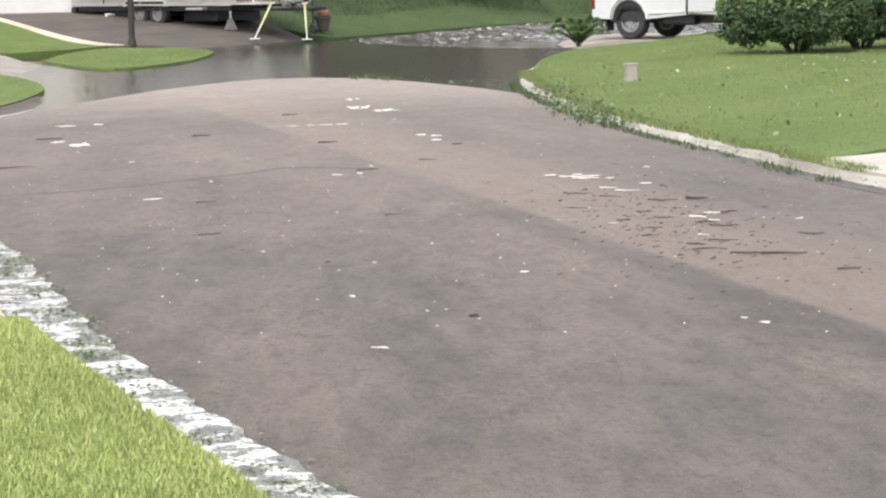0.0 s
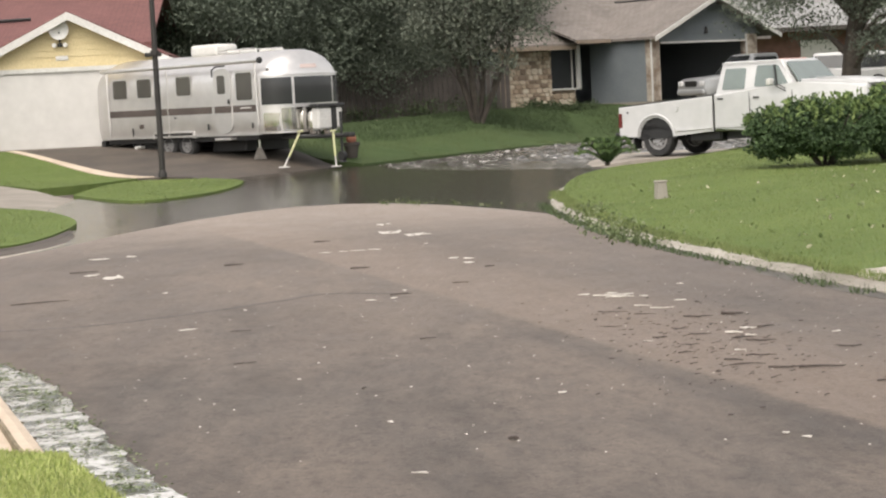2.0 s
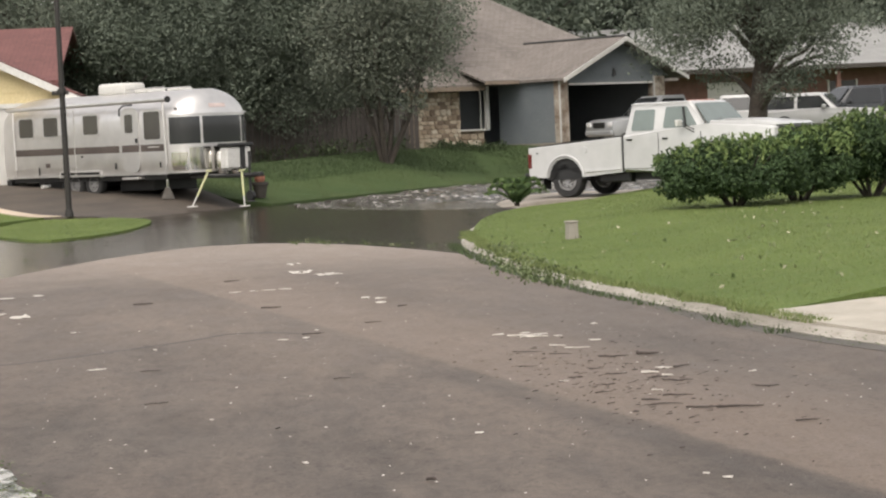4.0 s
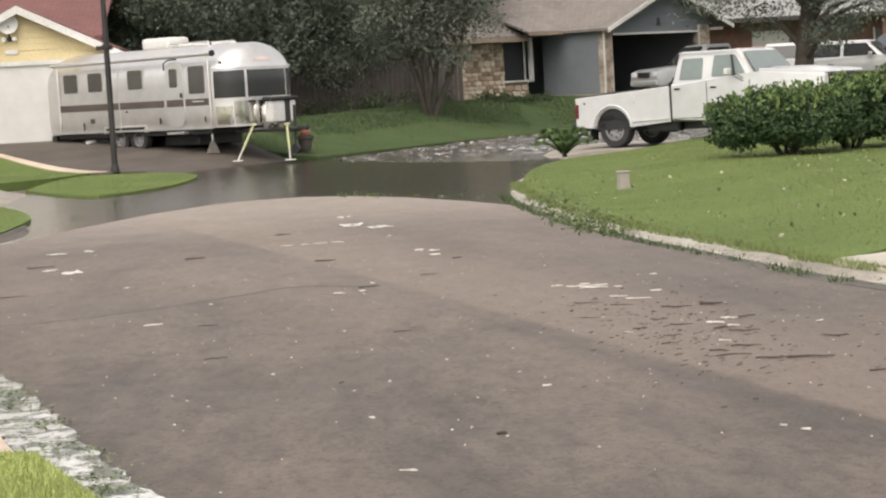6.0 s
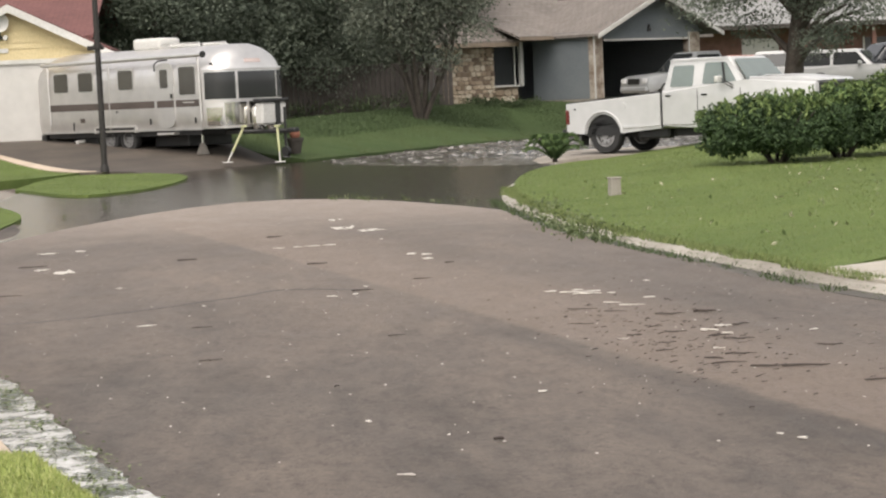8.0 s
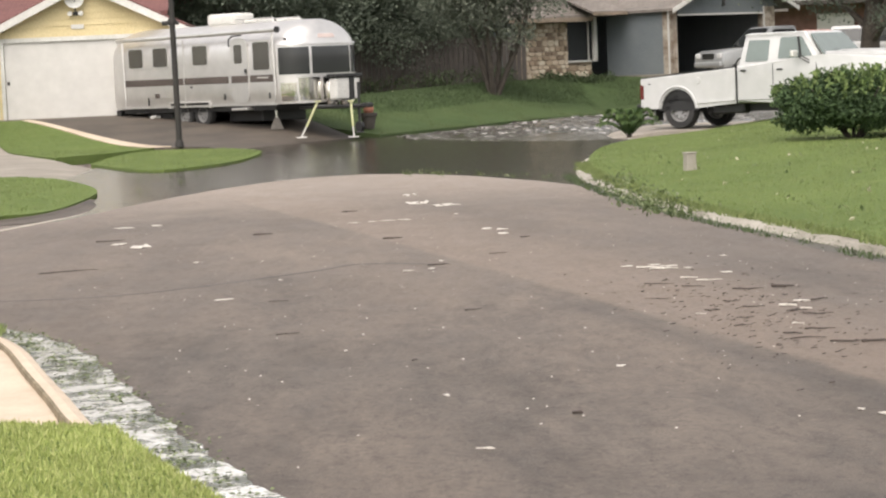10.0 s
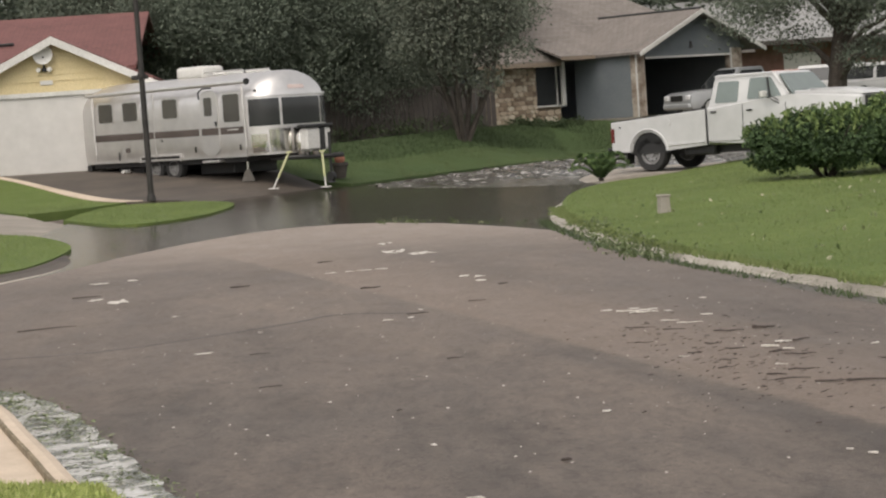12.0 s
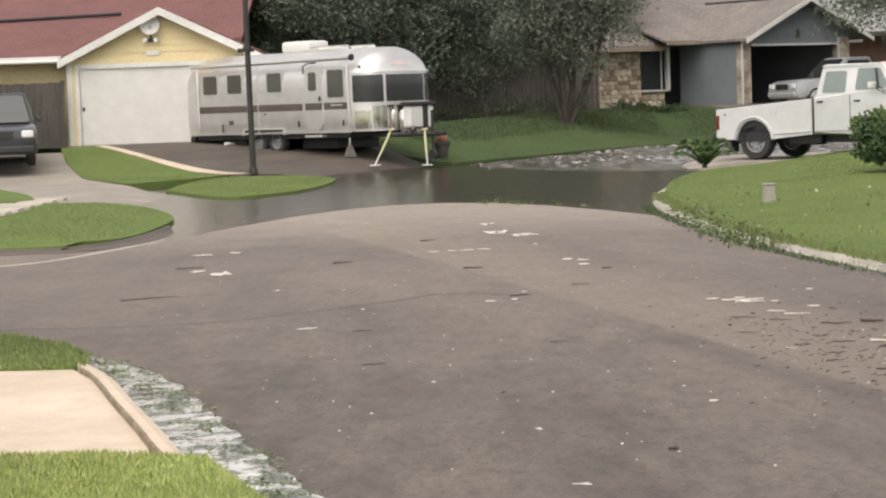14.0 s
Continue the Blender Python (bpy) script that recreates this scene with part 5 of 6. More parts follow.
part("base_collar", lathe([(0.0, 0.0), (0.11, 0.0), (0.1, 0.1), (0.08, 0.16), (0.0, 0.16)], 16), DARK_STEEL, pole, smooth=True)
part("arm", tube([(0, 0, 8.1), (0.5, -0.4, 8.5), (1.2, -1.0, 8.6)], 0.035, 8), DARK_STEEL, pole)
part("lamp_head", box(1.05, 1.5, -1.25, -0.95, 8.52, 8.66, 0.04), DARK_STEEL, pole)
part("band", lathe([(0.1, 2.9), (0.105, 2.93), (0.105, 3.0), (0.1, 3.03)], 14), DARK_STEEL, pole)
part("bracket", box(-0.24, 0.16, -0.03, 0.03, 2.88, 2.98, 0.01), DARK_STEEL, pole)

ub = thing("utility_box", pose(5.0, 31.7, lot_z(5.0, 31.7) - 0.01, 0, 0, 12), "weathered pale utility pedestal standing in the lawn", "utility box")
part("body", prism([(-0.08, 0), (0.08, 0), (0.07, 0.24), (-0.07, 0.24)], "y", -0.075, 0.075, 0.012), KERB, ub)
part("cap", box(-0.085, 0.085, -0.085, 0.085, 0.24, 0.27, 0.012), KERB, ub)

# ---------------------------------------------------------------- plants


def bush(at, radii, stems, seed, label, leaves=5200):
    rng = np.random.default_rng(seed)
    t = thing("bush", pose(*at), label, "bush", "clipped bushes on the lawn")
    for k in range(stems):
        a = 2 * math.pi * k / stems + rng.random()
        d = Vector((math.cos(a), math.sin(a), 0))
        bm = tube([d * 0.06 + Vector((0, 0, -0.05)), d * 0.3 * radii[0] + Vector((0, 0, 0.35)), d * 0.7 * radii[0] + Vector((0, 0, 0.8))], [0.035, 0.026, 0.01], 6)
        part("stem", bm, BARK, t)
    pts = []
    for k in range(34):
        a, r = rng.random() * 2 * math.pi, math.sqrt(rng.random())
        c = (math.cos(a) * r * radii[0] * 0.78, math.sin(a) * r * radii[1] * 0.78, radii[2] * (0.47 + 0.88 * rng.random() * (1.05 - 0.5 * r)))
        q = rng.uniform(0.24, 0.36)
        pts.append(blob_points(rng, leaves // 16, c, (q * 1.2, q * 1.2, q * 0.8), 0.4))
    v, f = leaf_mesh(np.concatenate(pts), 0.046, rng, 0.5)
    sheet("leaves", v, f, BUSH_LEAF, t)
    # upright young shoots
    sh = []
    for k in range(90):
        a, r = rng.random() * 2 * math.pi, math.sqrt(rng.random())
        base = np.array([math.cos(a) * r * radii[0] * 0.95, math.sin(a) * r * radii[1] * 0.95, radii[2] * (1.30 - 0.45 * r * r)])
        for j in range(14):
            sh.append(base + np.array([rng.normal() * 0.03, rng.normal() * 0.03, 0.016 * j]))
    v, f = leaf_mesh(np.array(sh), 0.055, rng, 0.9)
    sheet("young_growth", v, f, YOUNG_LEAF, t, kind="stuff")
    return t


BUSHY = "dense green clipped shrub with bare stems, standing in grass"
bush((8.25, 35.6, lot_z(8, 35.6)), (1.38, 1.05, 0.74), 8, 21, BUSHY, 15000)
bush((9.55, 36.6, lot_z(9.5, 36.6)), (1.2, 1.05, 0.82), 7, 22, BUSHY, 13000)
bush((10.9, 37.0, lot_z(10.9, 37)), (1.2, 1.0, 1.0), 7, 23, BUSHY, 13000)
bush((12.6, 37.6, lot_z(12, 37.6)), (1.15, 0.95, 1.0), 6, 24, BUSHY, 6000)

sago = thing("sago_palm", pose(6.15, 47.0, lot_z(6.15, 47.0)), "low sago palm with a rosette of stiff dark fronds", "palm")
part("trunk", lathe([(0, 0), (0.05, 0), (0.06, 0.05), (0.04, 0.1), (0, 0.11)], 12), BARK, sago)
for k in range(30):
    a = 2 * math.pi * k / 30 + 0.2 * math.sin(7 * k)
    reach, lift = 0.40 + 0.07 * (k % 3), 0.52 - 0.13 * (k % 3)
    verts, faces = [], []
    for j in range(1, 13):
        s = j / 12
        p = Vector((math.cos(a) * reach * s * 1.2, math.sin(a) * reach * s * 1.2, 0.07 + lift * math.sin(s * 2.2)))
        side = Vector((-math.sin(a), math.cos(a), 0))
        w = 0.13 * math.sin(math.pi * min(1, s * 0.9 + 0.08))
        for q in (-1, 1):
            tip = p + side * w * q + Vector((math.cos(a) * 0.06, math.sin(a) * 0.06, 0.03))
            i = len(verts)
            verts += [p, p + Vector((math.cos(a) * 0.03, math.sin(a) * 0.03, -0.055)), tip]
            faces.append((i, i + 1, i + 2))
    sheet("frond", [tuple(v) for v in verts], faces, PALM_LEAF, sago)

tree("crape_myrtle", (5.25, 73.4, lot_z(5.25, 73.4) + 0.02), 6.4, 1.65, 31, MYRTLE_LEAF, "dense vase-shaped crape myrtle with many dark stems on the lawn", 0.10, 110, 300, 0.075, 0.30, 6, True)
tree("oak_tree", (18.55, 78.0, lot_z(18.55, 78.0) - 0.1), 8.0, 3.5, 32, OAK_LEAF, "spreading oak with a thick dark trunk", 0.42, 66, 700, 0.075, 0.36)
DENSE = "tall dense dark green tree behind the houses"
spots = [(-3.6, 77.5, 9, 3.4), (-0.6, 80.5, 10, 3.6), (2.6, 82, 10, 3.6), (5.6, 86, 9, 3.4), (-6.5, 84, 11, 4), (-1.5, 88, 12, 4.2), (3.5, 90, 12, 4.2), (8.5, 96, 11, 4)]
for k, (x, y, h, sp) in enumerate(spots):
    tree("broadleaf_tree", (x, y, 0.75), h, sp, 40 + k, OAK_LEAF, DENSE, 0.24, 46, 1500, 0.072, 0.06, group="trees behind the houses")
far = [(-30, 98), (-22, 94), (-14, 97), (-8, 100), (2, 106), (9, 110), (14, 114), (20, 116), (26, 117), (32, 116), (38, 118), (45, 116), (12, 101), (-38, 102), (23, 124), (35, 126), (17, 126)]
first = None
for k, (x, y) in enumerate(far):
    if k < 3:
        first = first or []
        first.append(tree("broadleaf_tree", (x, y, 0.5), 13, 5.4, 60 + k, OAK_LEAF, DENSE, 0.3, 60, 340, 0.2, 0.03, group="trees behind the houses"))
    else:
        copy_thing(first[k % 3], pose(x, y, 0.5, 0, 0, 70 * k))

COARSE_WEED = foliage("dark_weed", (0.035, 0.055, 0.024), (0.05, 0.075, 0.032), (0.075, 0.10, 0.045))
# low hedge and weeds at the foot of the stone wall and fence
rng = np.random.default_rng(77)
pts = []
for k in range(24):
    x = rng.uniform(6.0, 10.2)
    y = 80.9 + (x - 6.8) * 0.30 + rng.normal() * 0.2
    pts.append(blob_points(rng, 60, (x, y, lot_z(x, y) + 0.12), (0.3, 0.2, 0.2), 0.2))
for k in range(40):
    x = rng.uniform(-2.8, 6.6)
    y = 79.0 + rng.normal() * 0.3
    pts.append(blob_points(rng, 50, (x, y, lot_z(x, y) + 0.25), (0.4, 0.3, 0.4), 0.2))
v, f = leaf_mesh(np.concatenate(pts), 0.07, rng, 0.6)
sheet("undergrowth", v, f, COARSE_WEED, None, "dark low weeds along the fence and stone wall", "plants", "stuff")


# grass blades where the lawns come near
def blades(name, rng, xs, ys, height, n, keep, zf, label, material):
    x, y = rng.uniform(*xs, n), rng.uniform(*ys, n)
    ok = np.array([keep(a, b) for a, b in zip(x, y)])
    x, y = x[ok], y[ok]
    z = np.array([zf(a, b) for a, b in zip(x, y)])
    m = len(x)
    a = rng.uniform(0, 2 * np.pi, m)
    hgt = height * rng.uniform(0.5, 1.3, m)
    w = 0.1 * height + 0.002
    dx, dy = np.cos(a) * w, np.sin(a) * w
    lx, ly = rng.normal(size=m) * 0.5 * hgt, rng.normal(size=m) * 0.5 * hgt
    v = np.stack([np.stack([x - dx, y - dy, z - 0.01], 1), np.stack([x + dx, y + dy, z - 0.01], 1), np.stack([x + lx, y + ly, z + hgt], 1)], 1).reshape(-1, 3)
    return sheet(name, v.tolist(), np.arange(3 * m).reshape(-1, 3).tolist(), material, None, label, "grass", "stuff")


GRASS_BLADE = foliage("grass_blade", (0.112, 0.152, 0.048), (0.148, 0.190, 0.062), (0.215, 0.245, 0.095))


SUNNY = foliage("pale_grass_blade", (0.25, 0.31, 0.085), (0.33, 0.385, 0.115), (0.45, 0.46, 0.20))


def inside(poly):
    def test(x, y):
        hit = False
        for (x0, y0), (x1, y1) in zip(poly, poly[1:] + poly[:1]):
            if (y0 > y) != (y1 > y) and x < (x1 - x0) * (y - y0) / (y1 - y0) + x0:
                hit = not hit
        return hit

    return test


rg = np.random.default_rng(5)
blades("grass", rg, (-4.0, 0.3), (6.3, 10.75), 0.022, 190000, inside([(-5, 10.6), (-1.5, 10.4), (-1.0, 10.15), (-0.70, 9.1), (-0.22, 7.6), (0.16, 6.4), (0.75, 4.2), (-5, 4)]), near_z, "bright blades of mown grass", SUNNY)
blades("grass", rg, (-4.5, -1.9), (13.8, 17.6), 0.03, 30000, inside([(-6, 13.98), (-2.06, 13.9), (-2.1, 14.5), (-2.35, 15.2), (-2.9, 16.0), (-4.6, 17.6), (-6, 17.8)]), near_z, "bright blades of mown grass", GRASS_BLADE)
blades("grass", rg, (3.7, 14), (18, 50), 0.026, 150000, inside([(4.55, 18.3), (4.34, 20.2), (3.96, 23), (3.78, 27), (3.74, 31), (3.9, 35), (4.95, 42), (6.4, 46.6), (8.2, 48.6), (14, 50), (14, 20.5), (9, 20.35), (5.7, 19.2), (5.0, 18.7)]), lot_z, "mown grass of the corner lawn", GRASS_BLADE)
blades("grass", rg, (-8.5, -1.5), (28, 63), 0.035, 50000, lambda x, y: (inside([(-8, 28.0), (-5.1, 28.2), (-4.3, 28.5), (-3.8, 29.7), (-3.6, 32.5), (-3.7, 35), (-4.2, 37), (-5.4, 39.5), (-6.4, 40), (-6.3, 36.8), (-6.6, 33.4), (-8, 33)])(x, y) or inside([(-5.0, 46.8), (-3.7, 42.8), (-2.9, 42.4), (-1.95, 45), (-1.6, 50.3), (-2.6, 53.5), (-4.4, 54.2), (-4.9, 51)])(x, y) or inside([(-6.1, 50.3), (-5.0, 52.2), (-4.4, 54.5), (-5.1, 56), (-7.0, 60), (-8.4, 63), (-9.0, 60), (-8.0, 56)])(x, y)), lambda x, y: corner_z(x, y) if y < 41 else lot_z(x, y) + (-0.045 if x > -5.2 and y < 54 else 0.008), "mown grass of the corner and roadside lawns", GRASS_BLADE)

# the trees' shade on the far lawn is put into these darker blades
DARK_BLADE = foliage("dark_blade", (0.046, 0.074, 0.030), (0.064, 0.096, 0.038), (0.088, 0.12, 0.052))
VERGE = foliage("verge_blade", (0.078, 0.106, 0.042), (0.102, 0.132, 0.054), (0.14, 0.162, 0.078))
blades("long_grass", rg, (-3.1, 15), (58.5, 86), 0.085, 170000, inside([(-3.1, 67.5), (0.6, 63.4), (2.4, 66.2), (5.0, 71.6), (8.3, 75.6), (14, 76.4), (15, 78), (10, 84), (-3.1, 80)]), lambda x, y: lot_z(x, y) - 0.03, "longer grass of the far lawn, its dark green holding the trees' shade", DARK_BLADE)
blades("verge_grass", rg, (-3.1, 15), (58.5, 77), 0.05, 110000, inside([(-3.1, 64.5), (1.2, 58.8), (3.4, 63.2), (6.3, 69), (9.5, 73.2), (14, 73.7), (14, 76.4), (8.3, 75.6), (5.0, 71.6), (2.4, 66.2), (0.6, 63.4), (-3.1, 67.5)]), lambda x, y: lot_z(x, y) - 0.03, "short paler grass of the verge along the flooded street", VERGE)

# ---------------------------------------------------------------- kerbs
def kerb(name, line, profile, height, label, material=None):
    return tagged(part(name, sweep(profile, line, height), material or KERB), label, "kerb", kind="structure")


def zero(x, y):
    return road_z(x, y)


RIGHT = smooth_line([(7.2, 9.3), (5.6, 13.6), (4.72, 16.6), (4.40, 18.6), (4.16, 20.6), (3.86, 23), (3.64, 26), (3.60, 29), (3.62, 32), (3.76, 35), (4.3, 39), (5.2, 43), (6.6, 47)], 5)
kerb("kerb_right", RIGHT, [(-0.07, -0.1), (-0.07, 0.012), (-0.03, 0.02), (0.0, 0.05), (0.03, 0.06), (0.11, 0.062), (0.11, -0.1)], zero, "pale worn concrete kerb with grass growing over it")
LEFT = smooth_line([(0.55, 5.2), (0.2, 6.3), (-0.23, 7.55), (-0.70, 9.05), (-1.04, 10.25), (-1.26, 11.2), (-1.52, 12.3), (-1.80, 13.5), (-2.1, 14.4), (-2.42, 15.1), (-2.95, 15.9), (-4.5, 17.4), (-8, 18.6)], 5)
kerb("kerb_left", [p for p in LEFT if p[1] > 10.15], [(-0.165, -0.1), (-0.165, 0.108), (-0.11, 0.11), (-0.06, 0.09), (-0.02, 0.02), (0.0, 0.0), (0.0, -0.1)], zero, "pale rounded concrete kerb beside the driveway", WARM_CONCRETE)


def gutter_mat(nt, p):
    v = coords(nt, (1.2, 0.6, 1))
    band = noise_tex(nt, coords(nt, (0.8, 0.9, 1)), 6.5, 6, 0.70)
    # pale stops carry the sky's sheen on wet concrete, dark ones leaves and weeds
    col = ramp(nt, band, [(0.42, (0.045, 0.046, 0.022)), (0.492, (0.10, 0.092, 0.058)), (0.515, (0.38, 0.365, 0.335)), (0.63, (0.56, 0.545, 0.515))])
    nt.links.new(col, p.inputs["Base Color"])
    nt.links.new(ramp(nt, band, [(0.4, (0.3, 0.3, 0.3)), (0.6, (0.12, 0.12, 0.12))]), p.inputs["Roughness"])
    bump(nt, p, noise_tex(nt, v, 9.0, 3), 0.25, 0.01)


GUTTER = mat("wet_gutter", gutter_mat)
kerb("gutter_right", RIGHT, [(-0.26, -0.1), (-0.26, 0.004), (-0.073, 0.007), (-0.073, -0.1)], zero, "narrow dirty gutter along the kerb", grain("gutter_dirt", (0.05, 0.043, 0.034), (0.12, 0.105, 0.085), 0.6, scale=3, fine=30, amount=0.4))
kerb("gutter_left", [(x + 0.02 * math.sin(9 * y) + 0.012 * math.sin(31 * y), y) for x, y in smooth_line(LEFT, 4)], [(-0.01, -0.1), (-0.01, 0.004), (0.18, 0.006), (0.34, 0.010), (0.34, -0.1)], zero, "wet concrete gutter holding storm water and leaves, sky sheen put into its colour", GUTTER)
kerb("kerb_corner", smooth_line([(-12, 27.4), (-5.0, 27.95), (-4.2, 28.2), (-3.68, 29.4), (-3.46, 31.2), (-3.46, 33)], 5), [(-0.12, -0.1), (-0.12, 0.045), (-0.05, 0.04), (0.0, 0.02), (0.36, 0.008), (0.40, -0.02), (0.40, -0.1)], zero, "stained wet concrete kerb and gutter round the corner lawn", PAVING)
slabs = thing("slab_path", pose(-6.55, 39.2, lot_z(-6.5, 39)), "path of pale concrete slabs across the grass", "path")
for k in range(7):
    part("slab", box(-0.85 - 0.03 * k, 0.1 - 0.03 * k, 3.2 - 1.05 * k, 3.75 - 1.05 * k, -0.12, 0.035, 0.012), PALE_CONCRETE, slabs)
# reflection along the wet gutter edge, built as a thin pale strip
kerb("silt_line", smooth_line([(-7.0, 23.5), (-4.9, 25.3), (-4.2, 26.1), (-3.68, 27.9), (-3.35, 29.5), (-3.28, 31.2)], 5), [(-0.05, -0.02), (-0.05, 0.006), (0.05, 0.006), (0.05, -0.02)], zero, "pale strip for the bright reflection at the wet gutter edge", PALE_CONCRETE)
JOINT = [p for p in LEFT if 10.2 < p[1] < 14.0]
kerb("joint_left", JOINT, [(-0.178, -0.02), (-0.178, 0.113), (-0.160, 0.113), (-0.160, -0.02)], zero, "dirt-filled joint between driveway and kerb", grain("joint_dirt", (0.10, 0.08, 0.045), (0.30, 0.24, 0.16), 0.9, scale=8))


SEAM = smooth_line([(-3.4, 17.9), (-1.7, 17.5), (-0.3, 18.6), (0.2, 19.2), (0.9, 18.8)], 5)
kerb("road_joint", SEAM, [(-0.03, -0.01), (-0.03, 0.002), (0.03, 0.002), (0.03, -0.01)], zero, "dark worn seam across the asphalt", grain("old_tar", (0.085, 0.074, 0.068), (0.115, 0.10, 0.092), 0.8, scale=3))

# ---------------------------------------------------------------- storm litter
PALE = grain("pale_grain", (0.50, 0.46, 0.41), (0.66, 0.62, 0.56), 0.7, scale=20)
TWIG = grain("wet_twig", (0.035, 0.026, 0.022), (0.075, 0.055, 0.045), 0.7, scale=20)
LITTER = foliage("litter_leaf", (0.06, 0.085, 0.03), (0.10, 0.13, 0.05), (0.24, 0.27, 0.16))
PALE_LEAF = foliage("pale_torn_leaf", (0.10, 0.14, 0.05), (0.22, 0.25, 0.12), (0.50, 0.47, 0.34))
rl = random.Random(9)


def scrap(x, y, a, b, turn=0.0):
    """A thin irregular pale patch lying flat on the asphalt."""
    n = 11
    z = road_z(x, y) + 0.0075
    pts = []
    for k in range(n):
        t = 2 * math.pi * k / n
        r = rl.choice((rl.uniform(0.2, 0.5), rl.uniform(0.7, 1.15)))
        u, v = a * r * math.cos(t), b * r * math.sin(t)
        pts.append((x + u * math.cos(turn) - v * math.sin(turn), y + u * math.sin(turn) + v * math.cos(turn)))
    bm = prism(pts, "z", z - 0.004, z + 0.002)
    return tagged(part("scrap", bm, PALE), "thin irregular pale patch lying flat on the wet asphalt", "litter", "scraps on the street")


for x, y, a, b in ((0.94, 27.9, 0.16, 0.75), (1.10, 27.9, 0.15, 0.85), (1.36, 27.3, 0.20, 0.40), (1.22, 27.2, 0.12, 0.3), (0.95, 29.9, 0.07, 0.3), (1.05, 30.1, 0.05, 0.25), (1.52, 22.7, 0.08, 0.18), (1.66, 22.6, 0.1, 0.12), (1.62, 22.0, 0.08, 0.12),
                   (0.58, 18.3, 0.07, 0.1), (0.76, 18.4, 0.05, 0.07), (0.88, 19.1, 0.03, 0.1), (-0.83, 16.65, 0.1, 0.1), (2.3, 17.9, 0.08, 0.07), (2.62, 17.8, 0.1, 0.07), (2.52, 17.95, 0.06, 0.06), (2.75, 17.6, 0.05, 0.05), (2.95, 17.1, 0.07, 0.1),
                   (3.08, 14.9, 0.07, 0.12), (0.53, 11.2, 0.03, 0.05), (0.62, 9.58, 0.05, 0.05), (2.38, 10.2, 0.035, 0.04), (2.44, 10.05, 0.04, 0.04), (1.5, 12.0, 0.035, 0.05), (-2.4, 25.8, 0.14, 0.2), (-2.05, 25.9, 0.1, 0.16), (-1.9, 22.6, 0.16, 0.5),
                   (-1.25, 20.2, 0.04, 0.06), (3.2, 18.6, 0.05, 0.08), (3.6, 14.5, 0.05, 0.06), (1.35, 25.3, 0.03, 0.1), (-0.45, 18.0, 0.03, 0.06), (0.05, 13.2, 0.02, 0.03), (-2.2, 23.1, 0.1, 0.2)):
    scrap(x, y, 0.8 * a, 0.7 * b)
# wide faint row of small pale patches
for k in range(4):
    scrap(0.2 + 0.18 * k, 24.5 + 0.05 * k, 0.09, 0.06)
bm = bmesh.new()
for k in range(400):
    x, y = rl.uniform(-2.2, 4.4), rl.triangular(8, 32, 13)
    if x < -0.4 - 0.19 * (y - 8) + 0.2:
        continue
    r = rl.uniform(0.003, 0.010)
    z = road_z(x, y) + 0.004
    vs = [bm.verts.new((x + r * math.cos(t) * rl.uniform(0.7, 1.3), y + 1.4 * r * math.sin(t), z)) for t in (0.3, 1.8, 3.3, 5.0)]
    top = bm.verts.new((x, y, z + r * 0.6))
    for i in range(4):
        bm.faces.new((vs[i], vs[(i + 1) % 4], top))
tagged(part("grit", bm, PALE), "pale bits of grit scattered over the asphalt", "grit", kind="stuff")


def stick(x, y, length, turn, r=0.008, material=None):
    a = radians(turn)
    pts = []
    for k in range(5):
        s = (k / 4 - 0.5) * length
        px, py = x + s * math.cos(a) + rl.uniform(-0.02, 0.02), y + s * math.sin(a) + rl.uniform(-0.03, 0.03)
        pts.append((px, py, road_z(px, py) + 0.006 + 0.65 * r))
    return tagged(part("twig", tube(pts, [0.65 * r, 0.7 * r, 0.65 * r, 0.5 * r, 0.3 * r], 6), material or TWIG), "pale peeled twig fallen on the asphalt" if material else "dark wet twig fallen on the asphalt", "twig", "twigs on the street")


for x, y, l, a, r in ((3.14, 15.83, 0.15, 3, 0.016), (3.20, 14.93, 0.13, 40, 0.010), (2.89, 15.76, 0.24, -8, 0.008), (2.33, 16.35, 0.22, -14, 0.006), (2.55, 16.1, 0.16, -20, 0.006), (3.01, 14.08, 0.20, -12, 0.008), (2.94, 14.3, 0.14, -18, 0.007), (2.86, 13.29, 0.17, -10, 0.008),
                      (2.65, 13.09, 0.14, -8, 0.008), (2.69, 12.87, 0.18, 6, 0.007), (2.87, 12.64, 0.19, 4, 0.010), (3.09, 12.59, 0.26, -3, 0.011), (2.40, 14.5, 0.10, 12, 0.006), (2.2, 15.3, 0.12, -10, 0.005), (2.55, 14.0, 0.12, 8, 0.006), (2.70, 14.6, 0.16, -16, 0.007), (3.5, 13.6, 0.14, -8, 0.007), (3.3, 11.9, 0.16, 5, 0.008), (2.45, 13.6, 0.08, 20, 0.006), (2.62, 15.0, 0.10, -4, 0.006),
                      (0.85, 18.7, 0.2, 10, 0.008), (-0.75, 23.3, 0.22, -5, 0.012), (0.55, 21.9, 0.18, 4, 0.011), (1.8, 21.4, 0.14, 40, 0.008),
                      (-2.35, 23.6, 0.28, 8, 0.009), (-2.35, 20.0, 0.5, 12, 0.008), (-0.3, 14.2, 0.16, 6, 0.005), (1.4, 19.6, 0.14, 3, 0.006), (0.15, 26.6, 0.2, 25, 0.01), (-0.42, 16.3, 0.14, 15, 0.005), (0.9, 15.1, 0.1, 0, 0.006), (2.9, 14.3, 0.12, 5, 0.007), (0.42, 12.6, 0.05, 60, 0.006), (1.11, 10.4, 0.03, 0, 0.012)):
    stick(x, y, l, a, r)
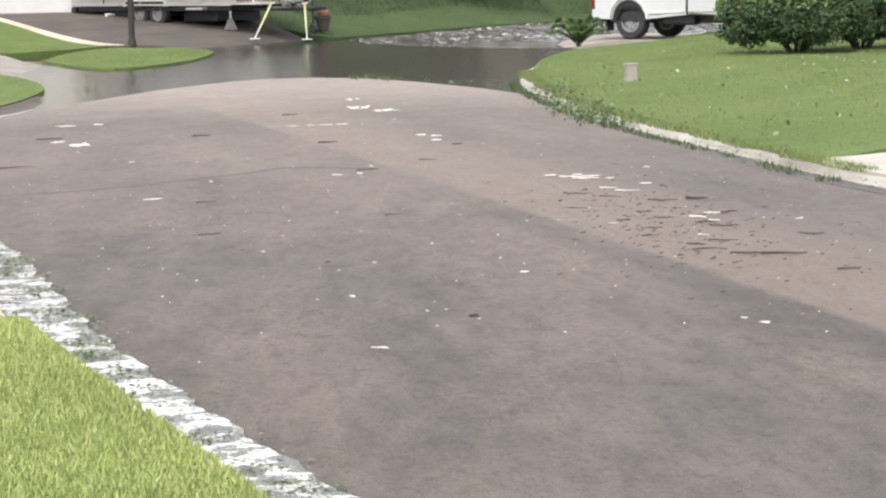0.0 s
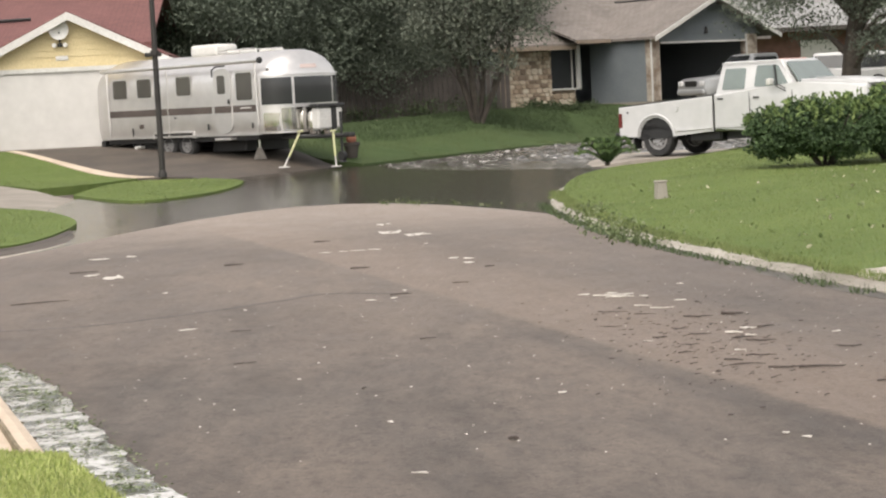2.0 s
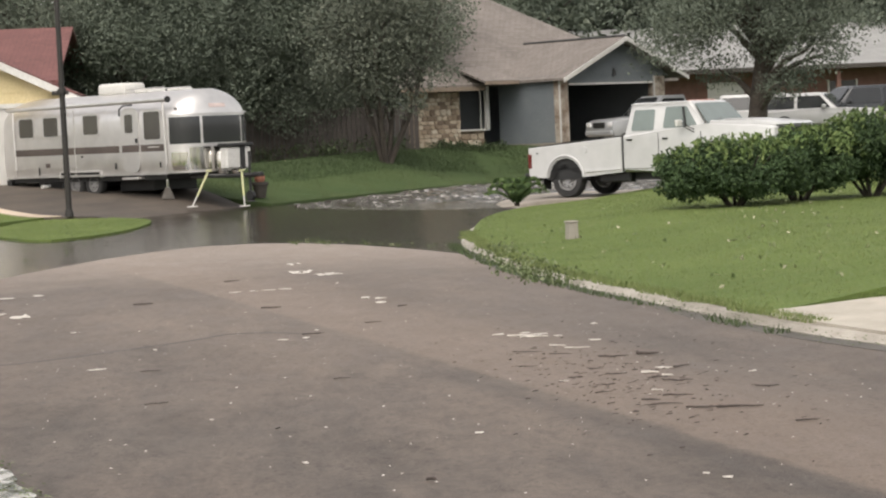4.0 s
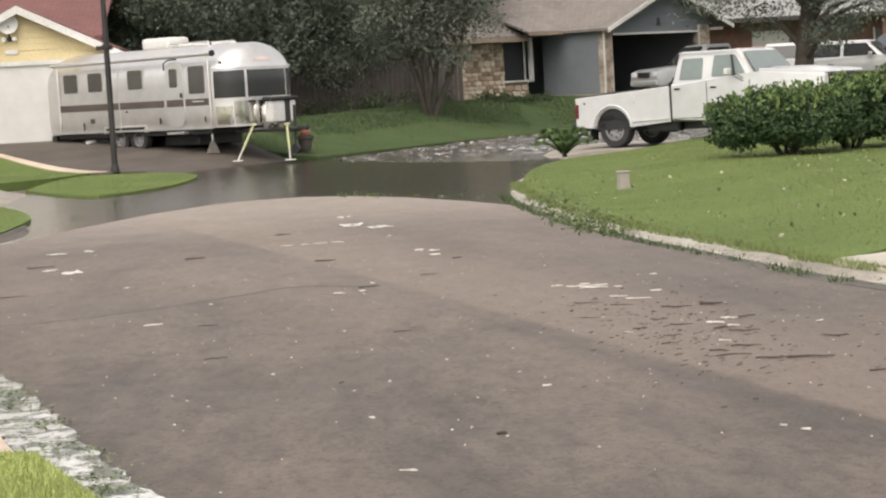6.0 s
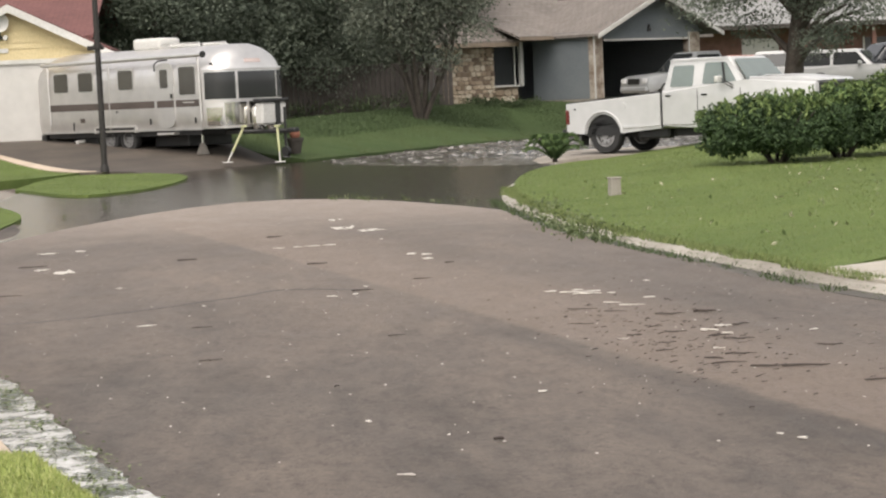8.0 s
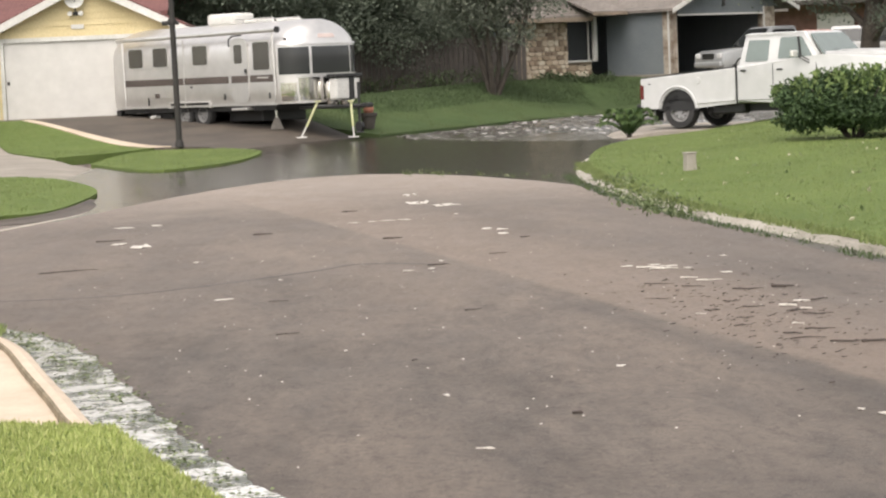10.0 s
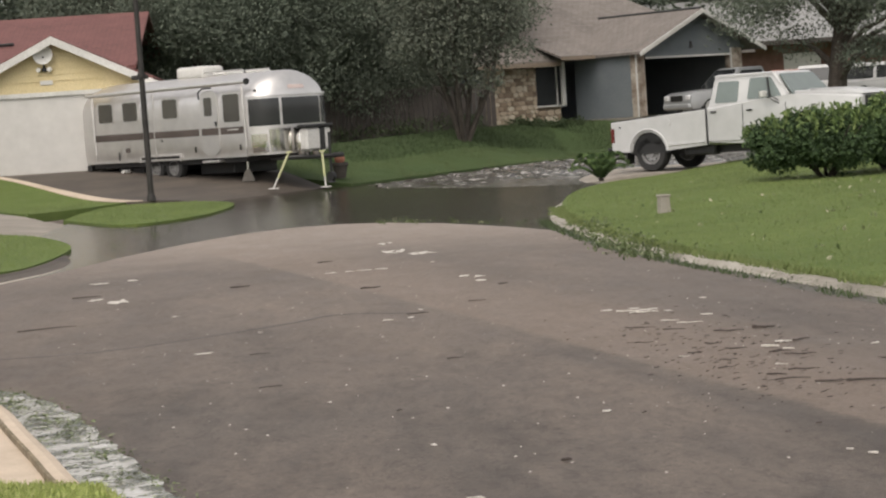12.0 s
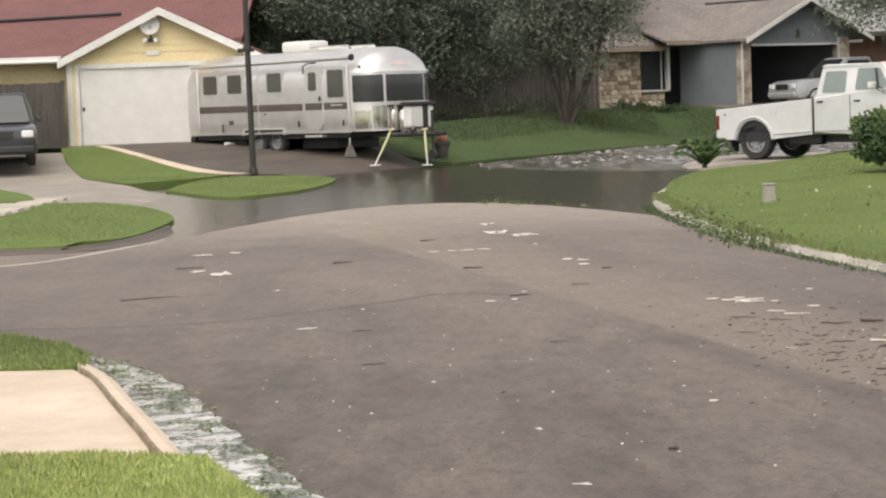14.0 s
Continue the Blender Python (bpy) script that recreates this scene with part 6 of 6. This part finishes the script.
for x, y, l, a, r in ((2.54, 17.53, 0.22, 3, 0.012), (2.44, 17.7, 0.14, -4, 0.010), (2.73, 16.5, 0.20, -8, 0.008), (2.62, 16.75, 0.12, -10, 0.008), (2.93, 14.59, 0.12, -6, 0.012), (3.0, 14.4, 0.08, -20, 0.008), (2.3, 14.3, 0.08, 10, 0.006), (2.78, 13.6, 0.07, 0, 0.006)):
    stick(x, y, l, a, r, PALE)
bm = bmesh.new()
for k in range(260):
    x, y = rl.gauss(2.7, 0.42), rl.gauss(14.4, 1.5)
    a, l = rl.uniform(-0.9, 0.9), rl.uniform(0.008, 0.04)
    z = road_z(x, y) + 0.012
    tube([(x, y, z), (x + l * math.cos(a), y + l * math.sin(a), z + 0.003)], rl.uniform(0.002, 0.004), 4, bm)
tagged(part("bark_litter", bm, TWIG), "small bits of bark and twig strewn on the street", "litter", kind="stuff")


def litter(name, rng, spots, size, label, up=0.4, material=None, flat=1.0):
    v, f = leaf_mesh(np.array(spots), size, rng, up, 1.5, flat)
    sheet(name, v, f, material or LITTER, None, label, "leaves", "stuff")


rk = np.random.default_rng(3)
spots = []
for k in range(70):
    t = rk.random()
    y = 23.6 + 7.0 * t
    x = 3.72 + 0.11 * rk.normal() - 0.05 * math.sin(3 * t)
    n = rk.integers(12, 40)
    q = rk.uniform(0.06, 0.16)
    c = np.array([x, y, max(road_z(x, y), lot_z(x, y) - 0.06) + 0.03])
    p = c + rk.normal(size=(n, 3)) * (q, q * 2.2, q * 0.5)
    p[:, 2] = np.maximum(p[:, 2], c[2] - 0.02)
    spots.append(p)
litter("leaf_pile", rk, np.concatenate(spots), 0.036, "torn green leaves and twigs washed against the kerb")
spots = []
for k in range(1300):
    t = rk.random()
    i = t * (len(RIGHT) - 1)
    x, y = RIGHT[int(i)]
    if y > 47:
        continue
    spots.append((x - 0.14 + rk.normal() * 0.08, y + rk.normal() * 0.2, road_z(x, y) + 0.02))
for k in range(420):
    i = rk.integers(0, len(LEFT))
    x, y = LEFT[i]
    spots.append((x + 0.17 + rk.normal() * 0.12, y + rk.normal() * 0.1, road_z(x, y) + 0.02))
for k in range(420):
    i = rk.integers(0, len(LEFT))
    x, y = LEFT[i]
    spots.append((x + 0.34 + rk.normal() * 0.025, y + rk.normal() * 0.12, road_z(x, y) + 0.02))
for k in range(200):
    i = rk.integers(0, len(LEFT))
    x, y = LEFT[i]
    c = np.array([x + rk.uniform(0.02, 0.34), y + rk.normal() * 0.12, road_z(x, y) + 0.014])
    spots += [tuple(c + rk.normal(size=3) * (0.06, 0.05, 0.004)) for j in range(rk.integers(5, 22))]
for k in range(700):
    i = rk.integers(0, len(RIGHT))
    x, y = RIGHT[i]
    if 15 < y < 36 and noise.noise(Vector((x, y * 0.9, 7))) > -0.1:
        spots.append((x - 0.06 + rk.normal() * 0.05, y + rk.normal() * 0.25, road_z(x, y) + 0.05))
litter("gutter_litter", rk, spots, 0.022, "small wet leaves along the gutters", 0.0, None, 0.3)
spots = []
for k in range(150):
    x, y = rk.uniform(4.2, 11), rk.uniform(20, 44)
    spots.append((x, y, lot_z(x, y) + 0.05))
for k in range(70):
    x, y = rk.uniform(-1, 9), rk.uniform(62, 80)
    spots.append((x, y, lot_z(x, y) + 0.08))
litter("fallen_leaves", rk, spots[::2], 0.045, "leaves blown across the lawns", 0.0, PALE_LEAF, 0.5)
# clumps afloat along the edge of the water
spots = []
for k in range(16):
    t = rk.random()
    x = 0.9 + 2.2 * t
    y = 36.6 - 3.4 * t ** 1.3 + rk.normal() * 0.25
    p = np.array([x, y, max(WATER, road_z(x, y)) + 0.02]) + np.abs(rk.normal(size=(rk.integers(4, 18), 3))) * (0.12, 0.25, 0.025)
    spots.append(p)
for k in range(14):
    x, y = rk.uniform(-3.4, -2.4), rk.uniform(34, 50)
    spots.append(np.array([x, y, WATER + 0.02]) + np.abs(rk.normal(size=(6, 3))) * (0.12, 0.25, 0.02))
litter("floating_leaves", rk, np.concatenate(spots), 0.036, "leafy twigs stranded at the edge of the water", 0.5)

# storm-torn leaves strewn over the lawn across the street
spots = []
for k in range(260):
    x, y = rk.uniform(4.6, 9.5), rk.uniform(20, 35)
    if x < 3.9 + 0.0042 * (y - 27) ** 2 + 0.5:
        continue
    spots.append(np.array([x, y, lot_z(x, y) + 0.075]) + rk.normal(size=(rk.integers(1, 4), 3)) * (0.05, 0.1, 0.005))
litter("fallen_leaves", rk, np.concatenate(spots[::3]), 0.042, "storm-torn leaves strewn over the lawn", 0.5, PALE_LEAF)

# weeds and grass hanging over the kerb
blades("verge_grass", rk, (3.5, 5.0), (15.8, 36), 0.042, 40000, inside([(p[0] - 0.02 + 0.05 * math.sin(5 * p[1]) + 0.04 * math.sin(13 * p[1]), p[1]) for p in RIGHT if 17 < p[1] < 36] + [(p[0] + 0.22, p[1]) for p in RIGHT[::-1] if 17 < p[1] < 36]), lambda x, y: 0.07, "ragged grass hanging over the kerb", GRASS_BLADE)
blades("verge_grass", rk, (3.3, 5.0), (15, 34), 0.05, 22000, lambda x, y: abs(noise.noise(Vector((x * 0.5, y * 1.3, 3)))) > 0.07 and inside([(p[0] - 0.27, p[1]) for p in RIGHT if 17 < p[1] < 36] + [(p[0] - 0.10, p[1]) for p in RIGHT[::-1] if 17 < p[1] < 36])(x, y), lambda x, y: road_z(x, y) + 0.005, "weeds rooted in the gutter joint", DARK_BLADE)
